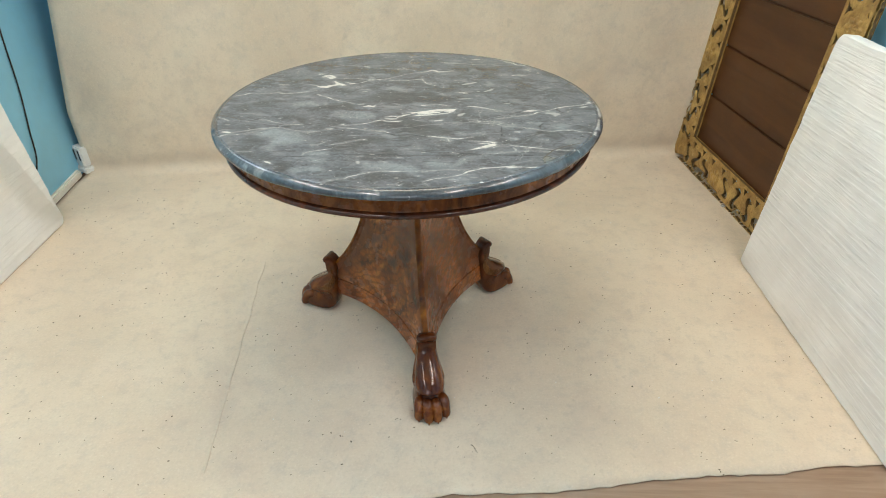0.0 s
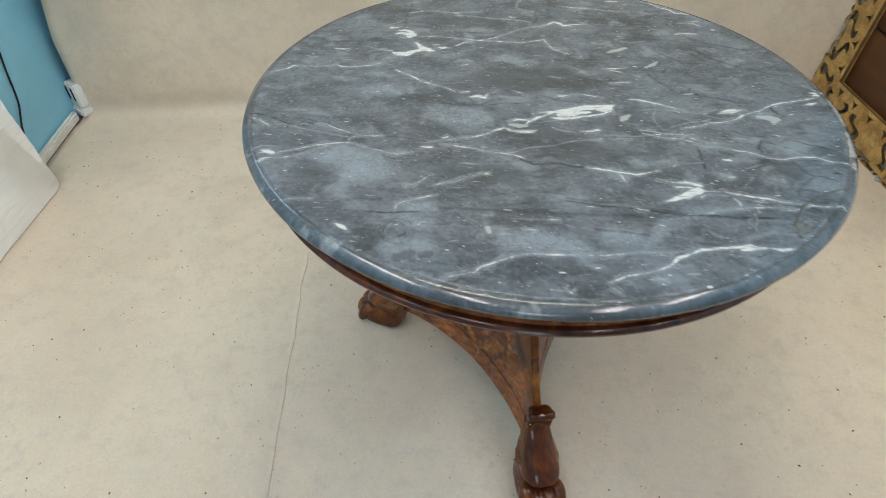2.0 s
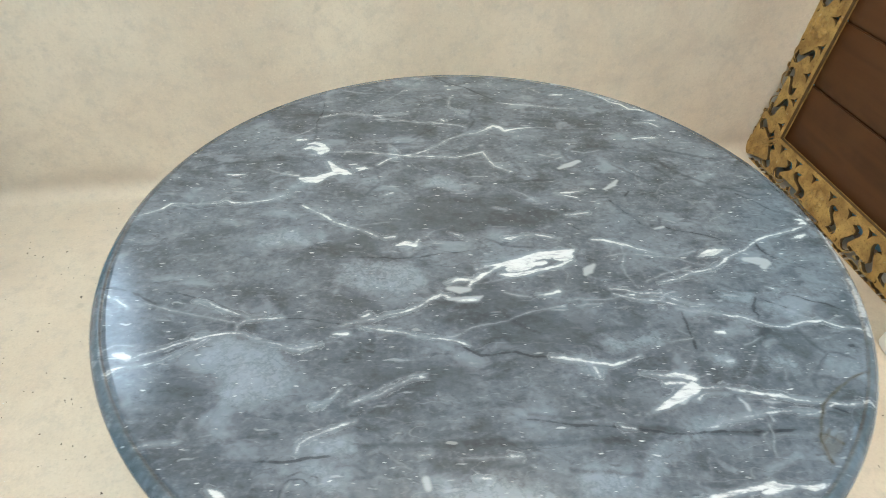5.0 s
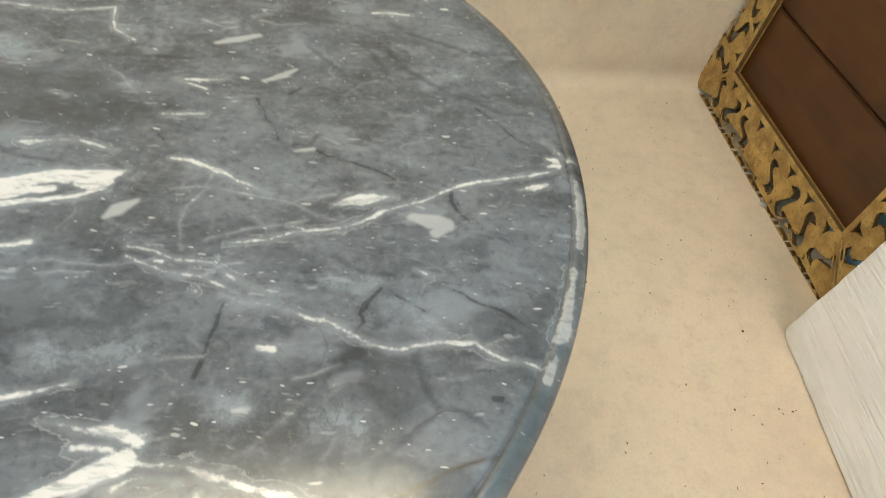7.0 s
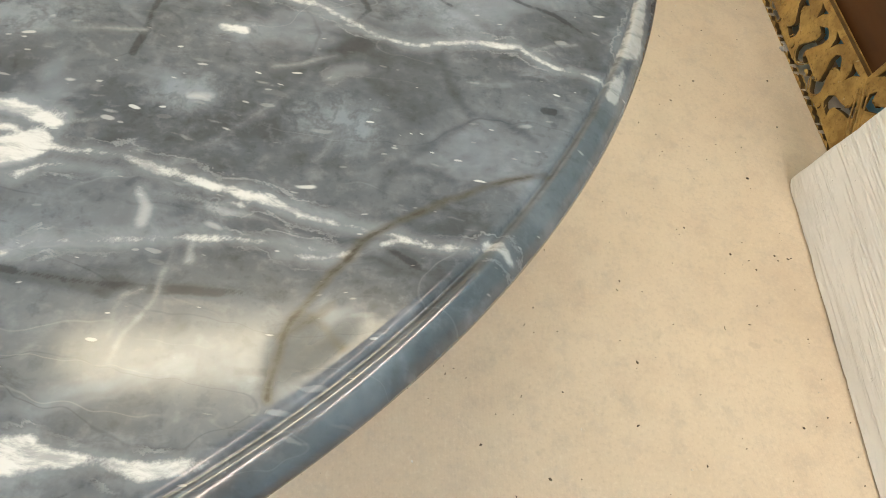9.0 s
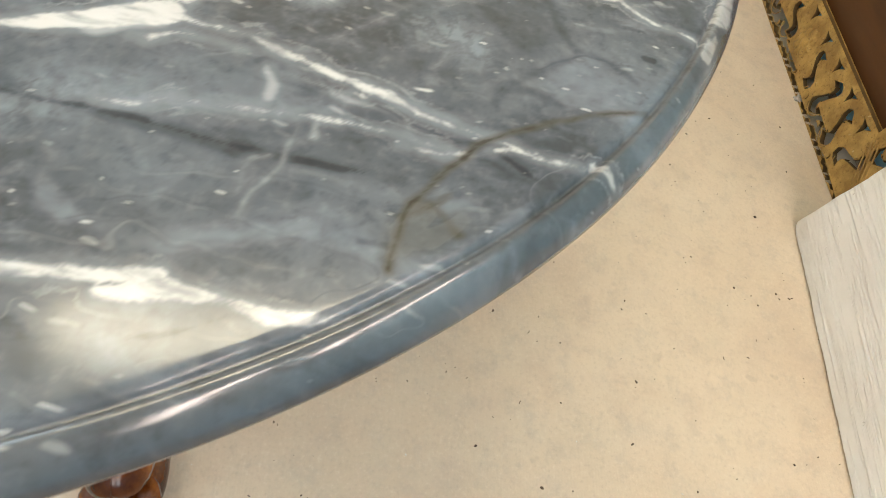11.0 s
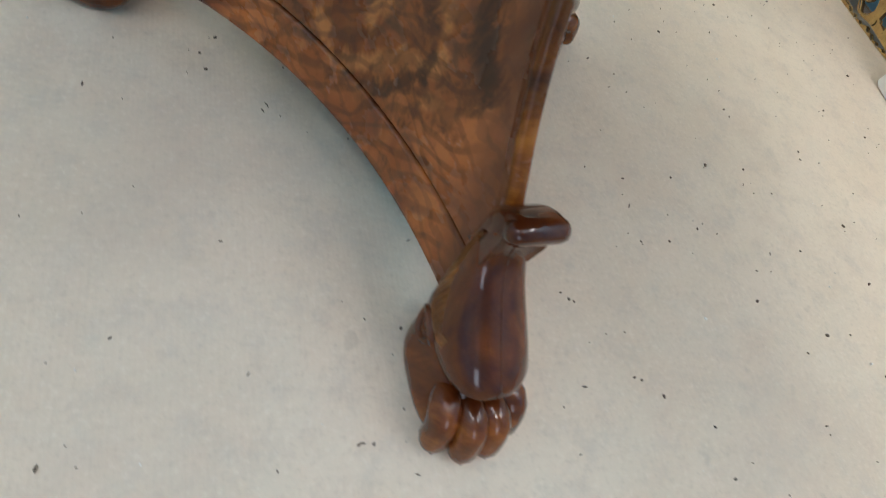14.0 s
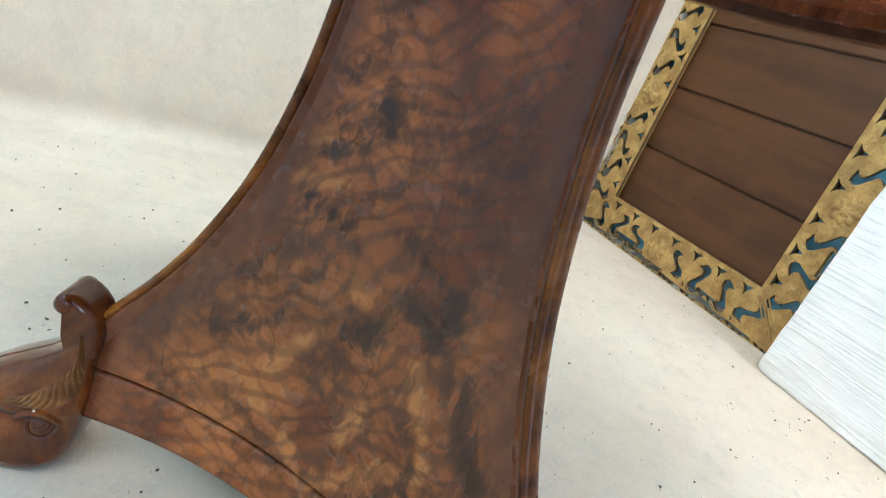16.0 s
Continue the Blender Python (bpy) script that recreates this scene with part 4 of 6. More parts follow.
def veneer_material():
    """Burr walnut sheet: smoky dark figure and golden flames in the middle, plain reddish wood towards the upright edges."""
    n = Nodes("burr_walnut_veneer")
    uv = n.t.nodes.new("ShaderNodeUVMap")
    uv.uv_map = "sheet"
    rel = n.t.nodes.new("ShaderNodeUVMap")
    rel.uv_map = "across"

    def field(kind):
        at = n.t.nodes.new("ShaderNodeAttribute")
        at.attribute_name = kind
        return at.outputs["Fac"]

    info = n.t.nodes.new("ShaderNodeObjectInfo").outputs["Random"]
    flat = n.vec("ADD", uv.outputs[0], n.vec("SCALE", (2.3, 1.1, 5.0), scale=info))
    wob = n.vec("SUBTRACT", n.noise(flat, 7.0, 3, 0.5, 0.0, True), (0.5, 0.5, 0.5))
    p = n.vec("ADD", flat, n.vec("SCALE", wob, scale=0.06))
    soft = n.noise(n.vec("MULTIPLY", p, (1.0, 0.55, 1.0)), 9.0, 4, 0.55, 0.5)
    col = n.mix(n.span(soft, 0.34, 0.66), (0.195, 0.052, 0.0165), (0.52, 0.160, 0.042))
    flame = n.noise(n.mapping(p, (0, 0, 0), (0, 0, 0.5), (1.0, 0.40, 1.0)), 34.0, 5, 0.62, 0.9)
    col = n.mix(n.span(flame, 0.50, 0.68, 0.0, 0.5), col, (0.46, 0.160, 0.045))
    ripple = n.wave(n.mapping(p, (0, 0, 0), (0, 0, 0.35)), 16.0, 9.0, "Y", 3.0, 1.6)
    col = n.mix(n.span(ripple, 0.60, 0.92, 0.0, 0.36), col, (0.11, 0.042, 0.018))
    edge = n.math("ADD", n.math("ABSOLUTE", n.separate(rel.outputs[0])[0]), n.math("MULTIPLY", n.math("SUBTRACT", n.noise(flat, 8.0, 3), 0.5), 0.5))
    mid = n.span(edge, 0.62, 0.92, 1.0, 0.0)
    # millimetres by which the figure frays
    fray = n.math("MULTIPLY", n.math("SUBTRACT", n.noise(n.mapping(p, (4, 1, 0), (0, 0, -0.30), (1.0, 0.42, 1.0)), 44.0, 5, 0.60, 1.0), 0.5), 54.0)
    curl = n.math("MULTIPLY", n.math("SUBTRACT", n.noise(n.mapping(p, (9, 3, 0), (0, 0, 0.55), (1.0, 0.55, 1.0)), 85.0, 5, 0.62, 1.6), 0.5), 40.0)
    gold = n.math("ADD", field("gold"), n.math("MULTIPLY", fray, 0.6))
    col = n.mix(n.span(gold, -8.0, 3.0, 0.0, 0.75), col, (0.62, 0.225, 0.060))
    haze = n.math("ADD", field("haze"), n.math("ADD", fray, curl))
    col = n.mix(n.span(haze, -10.0, 8.0, 0.0, 0.66), col, (0.072, 0.028, 0.0140))
    burr = n.math("ADD", field("burr"), n.math("ADD", n.math("MULTIPLY", fray, 0.8), curl))
    col = n.mix(n.span(burr, -9.0, 7.0, 0.0, 0.80), col, (0.038, 0.0180, 0.0105))
    loose = n.noise(n.mapping(p, (2, 7, 0), (0, 0, 0.4), (1.0, 0.5, 1.0)), 42.0, 5, 0.64, 0.8)
    col = n.mix(n.math("MULTIPLY", n.span(loose, 0.53, 0.66, 0.0, 0.50), mid), col, (0.070, 0.030, 0.015))
    stripe = n.wave(n.mapping(p, (3, 1, 0), (0, 0, 0.95)), 15.0, 7.0, "X", 1.0, 1.3)
    col = n.mix(n.math("MULTIPLY", n.span(stripe, 0.50, 0.95, 0.0, 0.46), mid), col, (0.085, 0.033, 0.015))
    plain = n.noise(n.vec("MULTIPLY", p, (1.0, 0.08, 1.0)), 60.0, 4, 0.6)
    col = n.mix(n.span(mid, 0.0, 1.0, 0.75, 0.0), col, n.mix(n.span(plain, 0.3, 0.7), (0.110, 0.037, 0.018), (0.180, 0.062, 0.028)))
    pores = n.noise(n.vec("MULTIPLY", p, (1.0, 0.14, 1.0)), 330.0, 2, 0.6)
    col = n.mix(n.span(pores, 0.56, 0.74, 0.0, 0.16), col, (0.03, 0.014, 0.008))
    n.set(Base_Color=col, Roughness=n.span(n.noise(flat, 24.0, 4), 0.3, 0.7, 0.21, 0.31), Coat_Weight=0.0, Specular_IOR_Level=0.36,
          Normal=n.bump(n.noise(flat, 22.0, 3), 0.12, 0.0009))
    return n.mat


def gilt_material():
    n = Nodes("worn_gilt_ochre")
    a = n.noise(n.coord, 22.0, 5, 0.6)
    b = n.noise(n.coord, 110.0, 4, 0.65)
    col = n.mix(n.span(a, 0.35, 0.68), (0.290, 0.168, 0.046), (0.50, 0.318, 0.096))
    col = n.mix(n.span(b, 0.52, 0.72, 0.0, 0.7), col, (0.135, 0.080, 0.026))
    col = n.mix(n.span(n.noise(n.coord, 45.0, 3, 0.6), 0.66, 0.74, 0.0, 0.6), col, (0.60, 0.50, 0.30))
    n.set(Base_Color=col, Metallic=0.05, Roughness=n.span(b, 0.3, 0.7, 0.48, 0.66), Normal=n.bump(n.math("ADD", a, n.math("MULTIPLY", b, 0.5)), 0.5, 0.003))
    return n.mat


def board_material():
    n = Nodes("brown_stained_boards")
    info = n.t.nodes.new("ShaderNodeObjectInfo").outputs["Random"]
    p = n.vec("ADD", n.coord, n.vec("SCALE", (3.1, 1.7, 0.9), scale=info))
    g = n.noise(n.vec("MULTIPLY", p, (1.6, 16.0, 14.0)), 1.0, 5, 0.55, 0.6)
    big = n.noise(p, 5.0, 4, 0.55)
    col = n.mix(n.span(g, 0.3, 0.7), (0.058, 0.0205, 0.0052), (0.095, 0.0350, 0.0088))
    col = n.mix(n.span(big, 0.5, 0.75, 0.0, 0.5), col, (0.13, 0.053, 0.016))
    scuff = n.span(n.noise(n.vec("MULTIPLY", p, (4, 16, 12)), 1.0, 5, 0.65), 0.66, 0.76, 0.0, 0.55)
    col = n.mix(scuff, col, (0.17, 0.14, 0.12))
    n.set(Base_Color=col, Roughness=n.span(big, 0.3, 0.7, 0.36, 0.52), Specular_IOR_Level=0.4, Normal=n.bump(g, 0.3, 0.001))
    return n.mat


def foam_material(name, deep):
    """White board with a fine wire-cut grain along its length (local x)."""
    n = Nodes(name)
    g = n.noise(n.vec("MULTIPLY", n.coord, (3.0, 30.0, 62.0)), 1.0, 4, 0.6, 0.3)
    f = n.noise(n.vec("MULTIPLY", n.coord, (14.0, 120.0, 260.0)), 1.0, 3, 0.6)
    pit = n.span(n.noise(n.coord, 85.0, 3, 0.6), 0.66, 0.76)
    b = n.noise(n.coord, 6.0, 4)
    col = n.mix(n.span(b, 0.35, 0.7), (0.83, 0.825, 0.81), (0.90, 0.895, 0.88))
    col = n.mix(n.math("MULTIPLY", pit, 0.3), col, (0.62, 0.60, 0.56))
    h = n.math("SUBTRACT", n.math("ADD", n.span(g, 0.42, 0.60), n.math("MULTIPLY", f, 0.4)), n.math("MULTIPLY", pit, 0.5))
    n.set(Base_Color=col, Roughness=0.62, Normal=n.bump(h, 0.6, deep), Specular_IOR_Level=0.35)
    return n.mat


def floor_material():
    n = Nodes("brown_floor_boards")
    p = n.position()
    g = n.noise(n.vec("MULTIPLY", p, (3.0, 45.0, 1.0)), 1.0, 6, 0.6, 0.5)
    b = n.noise(p, 4.0, 4)
    col = n.mix(n.span(g, 0.3, 0.7), (0.26, 0.17, 0.11), (0.37, 0.26, 0.18))
    col = n.mix(n.span(b, 0.45, 0.7, 0.0, 0.5), col, (0.40, 0.31, 0.24))
    n.set(Base_Color=col, Roughness=0.7, Normal=n.bump(g, 0.3, 0.001))
    return n.mat


def glass_material():
    n = Nodes("clear_glass")
    n.set(Base_Color=(0.95, 0.97, 0.97), Roughness=0.03, Transmission_Weight=1.0, IOR=1.45)
    return n.mat


def film_material():
    n = Nodes("cloudy_plastic_film")
    n.set(Base_Color=n.mix(n.span(n.noise(n.coord, 120.0, 3), 0.35, 0.65), (0.78, 0.76, 0.70), (0.92, 0.91, 0.88)), Roughness=0.18, Transmission_Weight=0.55, IOR=1.3)
    return n.mat


CLOTH = cloth_material()
MARBLE = marble_material()
FIGURED = veneer_material()
PLAIN = wood_material("polished_walnut", (0.068, 0.0180, 0.0050), (0.235, 0.0650, 0.0155), (0.400, 0.126, 0.0300), 0.7, 0.3, 0.22, (7.0, 7.0, 3.0), 0.3)
AMBER = wood_material("amber_walnut_moulding", (0.060, 0.016, 0.0035), (0.215, 0.064, 0.0095), (0.42, 0.145, 0.019), 0.55, 0.12, 0.26, (5.0, 5.0, 7.0), 0.0)
CARVED = wood_material("carved_walnut", (0.052, 0.0110, 0.0024), (0.118, 0.0285, 0.0046), (0.240, 0.0700, 0.0105), 0.7, 0.12, 0.14, (5.0, 5.0, 4.0), 0.50)
BEAD = wood_material("mahogany_bead", (0.030, 0.008, 0.0035), (0.075, 0.020, 0.0075), (0.150, 0.040, 0.012), 0.7, 0.2, 0.18, (7.0, 7.0, 3.0), 0.40)
RUBBED = wood_material("rubbed_carving", (0.090, 0.031, 0.0080), (0.200, 0.078, 0.021), (0.310, 0.136, 0.039), 1.6, 0.2, 0.30, (5.0, 5.0, 4.0), 0.1)
GAP = paint_material("dark_gap", (0.008, 0.005, 0.004), 0.8, 0.1)
GILT = gilt_material()
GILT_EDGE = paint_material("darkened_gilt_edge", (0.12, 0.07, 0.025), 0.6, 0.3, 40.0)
BOARD = board_material()
FOAM = foam_material("white_foam_board", 0.0030)
SMOOTH_FOAM = foam_material("smooth_white_board", 0.0014)
FLOOR = floor_material()
BLUE = paint_material("light_blue_wall_paint", (0.265, 0.575, 0.765), 0.55, 0.06, 3.0)
CEILING = paint_material("white_ceiling_paint", (0.78, 0.77, 0.74), 0.8, 0.04, 3.0)
WHITE = paint_material("white_plastic", (0.74, 0.74, 0.72), 0.35, 0.05, 20.0)
SKIRT = paint_material("white_skirting_paint", (0.76, 0.74, 0.69), 0.5, 0.12, 12.0)
BLACK = paint_material("black_rubber", (0.012, 0.013, 0.016), 0.45, 0.1)
SPECK = paint_material("dark_wood_chips", (0.105, 0.077, 0.053), 0.85, 0.5, 30.0)
CHALK = paint_material("pale_crumbs", (0.72, 0.70, 0.66), 0.8, 0.1, 30.0)
GLASS = glass_material()
FILM = film_material()
DIFFUSER = emission_material("warm_lamp_diffuser", LAMP_TINT, LAMP_POWER)
NEUTRAL = emission_material("neutral_lamp_diffuser", BATTEN_TINT, BATTEN_POWER)
COOL = emission_material("cool_lamp_diffuser", CORNER_TINT, CORNER_POWER)


# ================= the room =================
def slab(name, x0, x1, y0, y1, z0, z1, material, label, category):
    return thing(name, box(bmesh.new(), x0, x1, y0, y1, z0, z1), material, ROOM, label, category, "structure", smooth=False)


T = 0.12
slab("floor", LEFT - T, RIGHT + T, FRONT - T, BACK + T, -0.12, -0.006, FLOOR, "worn brown wooden floor of the workshop room", "floor")
slab("ceiling", LEFT - T, RIGHT + T, FRONT - T, BACK + T, HIGH, HIGH + 0.12, CEILING, "plain white painted ceiling", "ceiling")
slab("wall_north", LEFT - T, RIGHT + T, BACK, BACK + T, -0.006, HIGH, BLUE, "light blue painted wall behind the cloth backdrop", "wall")
slab("wall_west", LEFT - T, LEFT, FRONT, BACK, -0.006, HIGH, BLUE, "light blue painted plaster wall", "wall")
slab("wall_east", RIGHT, RIGHT + T, FRONT, BACK, -0.006, HIGH, BLUE, "light blue painted wall behind the carved frame", "wall")


def wall_south():
    """The wall behind the camera, with one window opening."""
    bm = bmesh.new()
    a, b, lo, hi = -0.70, 0.10, 0.55, 2.15
    for x0, x1, z0, z1 in ((LEFT - T, a, -0.006, HIGH), (b, RIGHT + T, -0.006, HIGH), (a, b, -0.006, lo), (a, b, hi, HIGH)):
        box(bm, x0, x1, FRONT - T, FRONT, z0, z1)
    thing("wall_south", bm, BLUE, ROOM, "light blue painted wall with a window", "wall", "structure", smooth=False)
    win = holder("window_1", ROOM @ pose(0, FRONT - 0.06, 0), "white framed two-pane window in the blue wall", "window", kind="structure")
    bm = bmesh.new()
    for x0, x1, z0, z1 in ((a, a + 0.05, lo, hi), (b - 0.05, b, lo, hi), (a + 0.05, b - 0.05, lo, lo + 0.05), (a + 0.05, b - 0.05, hi - 0.05, hi), (-0.35, -0.25, lo + 0.05, hi - 0.05)):
        box(bm, x0, x1, -0.03, 0.03, z0, z1, 0.004)
    part("window_frame", bm, SKIRT, win)
    for x0, x1 in ((a + 0.05, -0.35), (-0.25, b - 0.05)):
        ob = part("pane", box(bmesh.new(), x0, x1, -0.003, 0.003, lo + 0.05, hi - 0.05), GLASS, win, "", False)
        ob.visible_shadow = False
        lamp = bpy.data.lights.new("daylight", "AREA")
        lamp.shape, lamp.size, lamp.size_y = "RECTANGLE", x1 - x0, hi - lo - 0.1
        lamp.energy, lamp.color = WINDOW_POWER / 2, WINDOW_TINT
        sun = new("daylight", lamp)
        mid = ROOM @ Vector(((x0 + x1) / 2, FRONT - 0.02, (lo + hi) / 2))
        sun.matrix_world = look(mid, mid + (ROOM.to_3x3() @ Vector((0, 1, 0))))


wall_south()


def batten_lamp(m, material, label, half=0.045, reach=0.60, deep=0.03):
    """A ceiling batten with a bowed diffuser."""
    ob = holder("ceiling_lamp", m, label, "lamp", "ceiling batten lamps")
    part("lamp_body", box(bmesh.new(), -reach - 0.03, reach + 0.03, -half, half, -0.035, 0.0, 0.006), WHITE, ob)
    bm = bmesh.new()
    rows = grid(bm, lambda i, j: (-reach + 2 * reach * j, (half - 0.005) * math.cos(math.pi * i), -0.035 - deep * math.sin(math.pi * i)), 14, 8)
    bm.faces.new([r for r in rows[0]])
    bm.faces.new([r for r in rows[-1]][::-1])
    bmesh.ops.recalc_face_normals(bm, faces=bm.faces)
    part("diffuser", bm, material, ob, "glowing diffuser")


batten_lamp(pose(-0.10, 1.64, HIGH, 0, 0, 8), DIFFUSER, "wide white batten lamp with a warm glowing diffuser", 0.088, 0.48, 0.12)
# front pair placed by its highlights; side pair added to brighten backdrop and floor
for u, v, reach in ((-0.62, -0.05, 0.54), (0.78, -0.05, 0.54), (-1.18, 0.95, 0.64), (1.38, 0.66, 0.58)):
    batten_lamp(ROOM @ pose(u, v, HIGH, 0, 0, 90), NEUTRAL, "unseen white batten lamp with a neutral white diffuser", 0.045, reach)


def corner_lamp():
    """A cool panel lamp hung across the corner under the ceiling, tilted down."""
    ob = holder("corner_lamp", ROOM @ pose(-1.05, 2.50, 1.92, 0, 0, -45) @ pose(0, 0, 0, 0, 38, 0) @ pose(0, 0, 0, 28, 0, 0), "tilted cool white LED panel lamp hung across the corner", "lamp")
    part("lamp_body", box(bmesh.new(), -0.037, -0.002, -0.145, 0.145, -0.295, 0.295, 0.006), WHITE, ob)
    part("diffuser", box(bmesh.new(), 0.0, 0.006, -0.130, 0.130, -0.280, 0.280, 0.002), COOL, ob, "glowing cool white panel")
    bm = bmesh.new()
    tube(bm, [(-0.036, 0, 0.12), (-0.09, 0.0, 0.22), (-0.17, 0.06, 0.30), (-0.24, 0.08, 0.36)], 0.006, 8)
    part("hanger", bm, BLACK, ob)


corner_lamp()


def skirting():
    bm = bmesh.new()
    box(bm, LEFT, LEFT + 0.024, FRONT, 2.66, 0.0, 0.040, 0.007)
    thing("baseboard", bm, SKIRT, ROOM, "narrow white painted skirting strip along the blue wall", "baseboard", "structure")


skirting()


SNAGS = ((-0.813, 0.722, 0.010), (-0.641, 0.719, 0.016), (-0.594, 0.700, 0.008), (-0.826, 0.368, 0.014), (-0.753, 0.428, 0.008))


def backdrop_cloth():
    """One canvas sheet over the floor that turns up the wall in a soft bend."""
    seam, bend, top, front = 2.69, 0.055, 2.32, 0.835
    flat = seam - bend - front
    arc = bend * math.pi / 2
    total = flat + arc + (top - bend)

    def at(i, j):
        s = j * total
        if s <= flat:
            v, z = front + s, 0.0
        elif s <= flat + arc:
            a = (s - flat) / bend
            v, z = seam - bend + bend * math.sin(a), bend - bend * math.cos(a)
        else:
            v, z = seam, s - flat - arc + bend
        left = -1.410 + min(1.0, max(0.0, (v - 2.60) / 0.09)) * 0.022
        left += max(0.0, z - 0.3) * 0.055 + min(0.75, max(0.0, z - 0.32)) * 0.13
        u = left + i * (1.60 - left)
        w = noise.noise((u * 2.3, v * 2.3, z * 1.7))
        if z <= 0.001:
            z = 0.0008 * (1 + noise.noise((u * 9, v * 9, 3.0)))
            if s < 0.001:
                v += 0.012 * noise.noise((u * 5, 0, 1.5)) + 0.006 * noise.noise((u * 31, 0, 2.5))
        else:
            k = min(1.0, z / 0.5)
            v += 0.016 * w * k - 0.03 * k * math.exp(-((u + 1.15) / 0.16) ** 2)
            v -= 0.12 * max(0.0, (u - 1.38) / 0.2) ** 2 * k * 0.25
        return (u, v, z)

    bm = bmesh.new()
    grid(bm, at, 110, 150)
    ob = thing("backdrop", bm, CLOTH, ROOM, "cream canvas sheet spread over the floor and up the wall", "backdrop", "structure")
    mod = ob.modifiers.new("thick", "SOLIDIFY")
    mod.thickness, mod.offset = 0.003, -1.0
    bm = bmesh.new()
    a, b = Vector((-0.646, 1.80, 0.0)), Vector((-0.536, 0.89, 0.0))
    pts = [a.lerp(b, k / 40) + Vector((0.006 * noise.noise((k * 0.25, 0, 0)), 0, 0.0004)) for k in range(41)]
    rings = []
    for q in pts:
        rings.append([bm.verts.new(q + Vector((dx, 0, dz))) for dx, dz in ((-0.014, 0.0), (-0.004, 0.0016), (-0.0005, 0.0032), (0.0015, 0.0006), (0.012, 0.0))])
    for r0, r1 in zip(rings, rings[1:]):
        for k in range(4):
            bm.faces.new((r0[k], r0[k + 1], r1[k + 1], r1[k]))
    bmesh.ops.recalc_face_normals(bm, faces=bm.faces)
    crease = part("crease", bm, CLOTH, ob, "pressed fold in the canvas")
    crease.matrix_parent_inverse = ROOM.inverted()
    rnd = random.Random(3)
    for u, z, l in SNAGS:
        bm = bmesh.new()
        a = rnd.uniform(0, 3.1)
        k = min(1.0, z / 0.5)
        deep = seam + 0.016 * k * noise.noise((u * 2.3, seam * 2.3, z * 1.7)) - 0.03 * k * math.exp(-((u + 1.15) / 0.16) ** 2) - 0.001
        tube(bm, [(u + l * (k / 5 - 0.5) * math.cos(a + 0.2 * k), deep - 0.002 * (k % 2), z + l * (k / 5 - 0.5) * math.sin(a + 0.2 * k)) for k in range(6)], [0.0006, 0.0016, 0.0021, 0.0018, 0.0013, 0.0005], 6)
        snag = part("snag", bm, SPECK, ob, "dark thread snag in the canvas")
        snag.matrix_parent_inverse = ROOM.inverted()


backdrop_cloth()

# ================= the table =================
LEGS = (-79.1, 40.9, 160.9)
# corner of the pedestal: height, distance from the axis
CORNER = [(0.060, 0.352), (0.10, 0.328), (0.16, 0.285), (0.197, 0.258), (0.24, 0.226), (0.29, 0.197), (0.36, 0.167), (0.44, 0.146), (0.516, 0.135), (0.57, 0.132), (0.67, 0.130)]
HOLLOW = [(0.06, 0.195), (0.12, 0.18), (0.28, 0.11), (0.45, 0.07), (0.67, 0.05)]
TOP_Z = 0.668
OFF_CENTRE = (0.002, 0.010, 0.0)              # the top sits a little off the pedestal's axis


def sheet_uv(bm, turn):
    """Veneer coordinates of a pedestal face: metres across and up, and the share of the half width."""
    sheet, across = bm.loops.layers.uv.new("sheet"), bm.loops.layers.uv.new("across")
    a = radians(turn)
    for face in bm.faces:
        for loop in face.loops:
            x, y, z = loop.vert.co
            side = -x * math.sin(a) + y * math.cos(a)
            loop[sheet].uv = (side, z)
            loop[across].uv = (side / (0.866 * smooth_curve(CORNER, z)), z)


def veneer_fields(mesh, turn, figured):
    """Lays the figure on the richly figured face; the other faces are plainer sheets."""
    co = np.empty(len(mesh.vertices) * 3)
    mesh.vertices.foreach_get("co", co)
    co = co.reshape(-1, 3)
    a = radians(turn)
    shake = np.array([noise.noise_vector((x * 40, y * 40, z * 40)) * 5.0 for x, y, z in co])
    points = np.column_stack([co[:, 1] * math.cos(a) - co[:, 0] * math.sin(a), co[:, 2]]) * 1000 + shake[:, :2]
    set_fields(mesh, points, FIGURE if figured else {kind: () for kind in FIGURE})


def pedestal_point(turn, s, z, proud=0.0):
    """On the hollow face whose middle looks to turn degrees; s from -1 to 1 across it."""
    r = smooth_curve(CORNER, z) - 0.003
    k = smooth_curve(HOLLOW, z)
    depth = 0.5 * r - k * r * (1 - s * s) + proud
    side = s * r * math.sin(radians(60))
    a = radians(turn)
    return Vector((depth * math.cos(a) - side * math.sin(a), depth * math.sin(a) + side * math.cos(a), z))


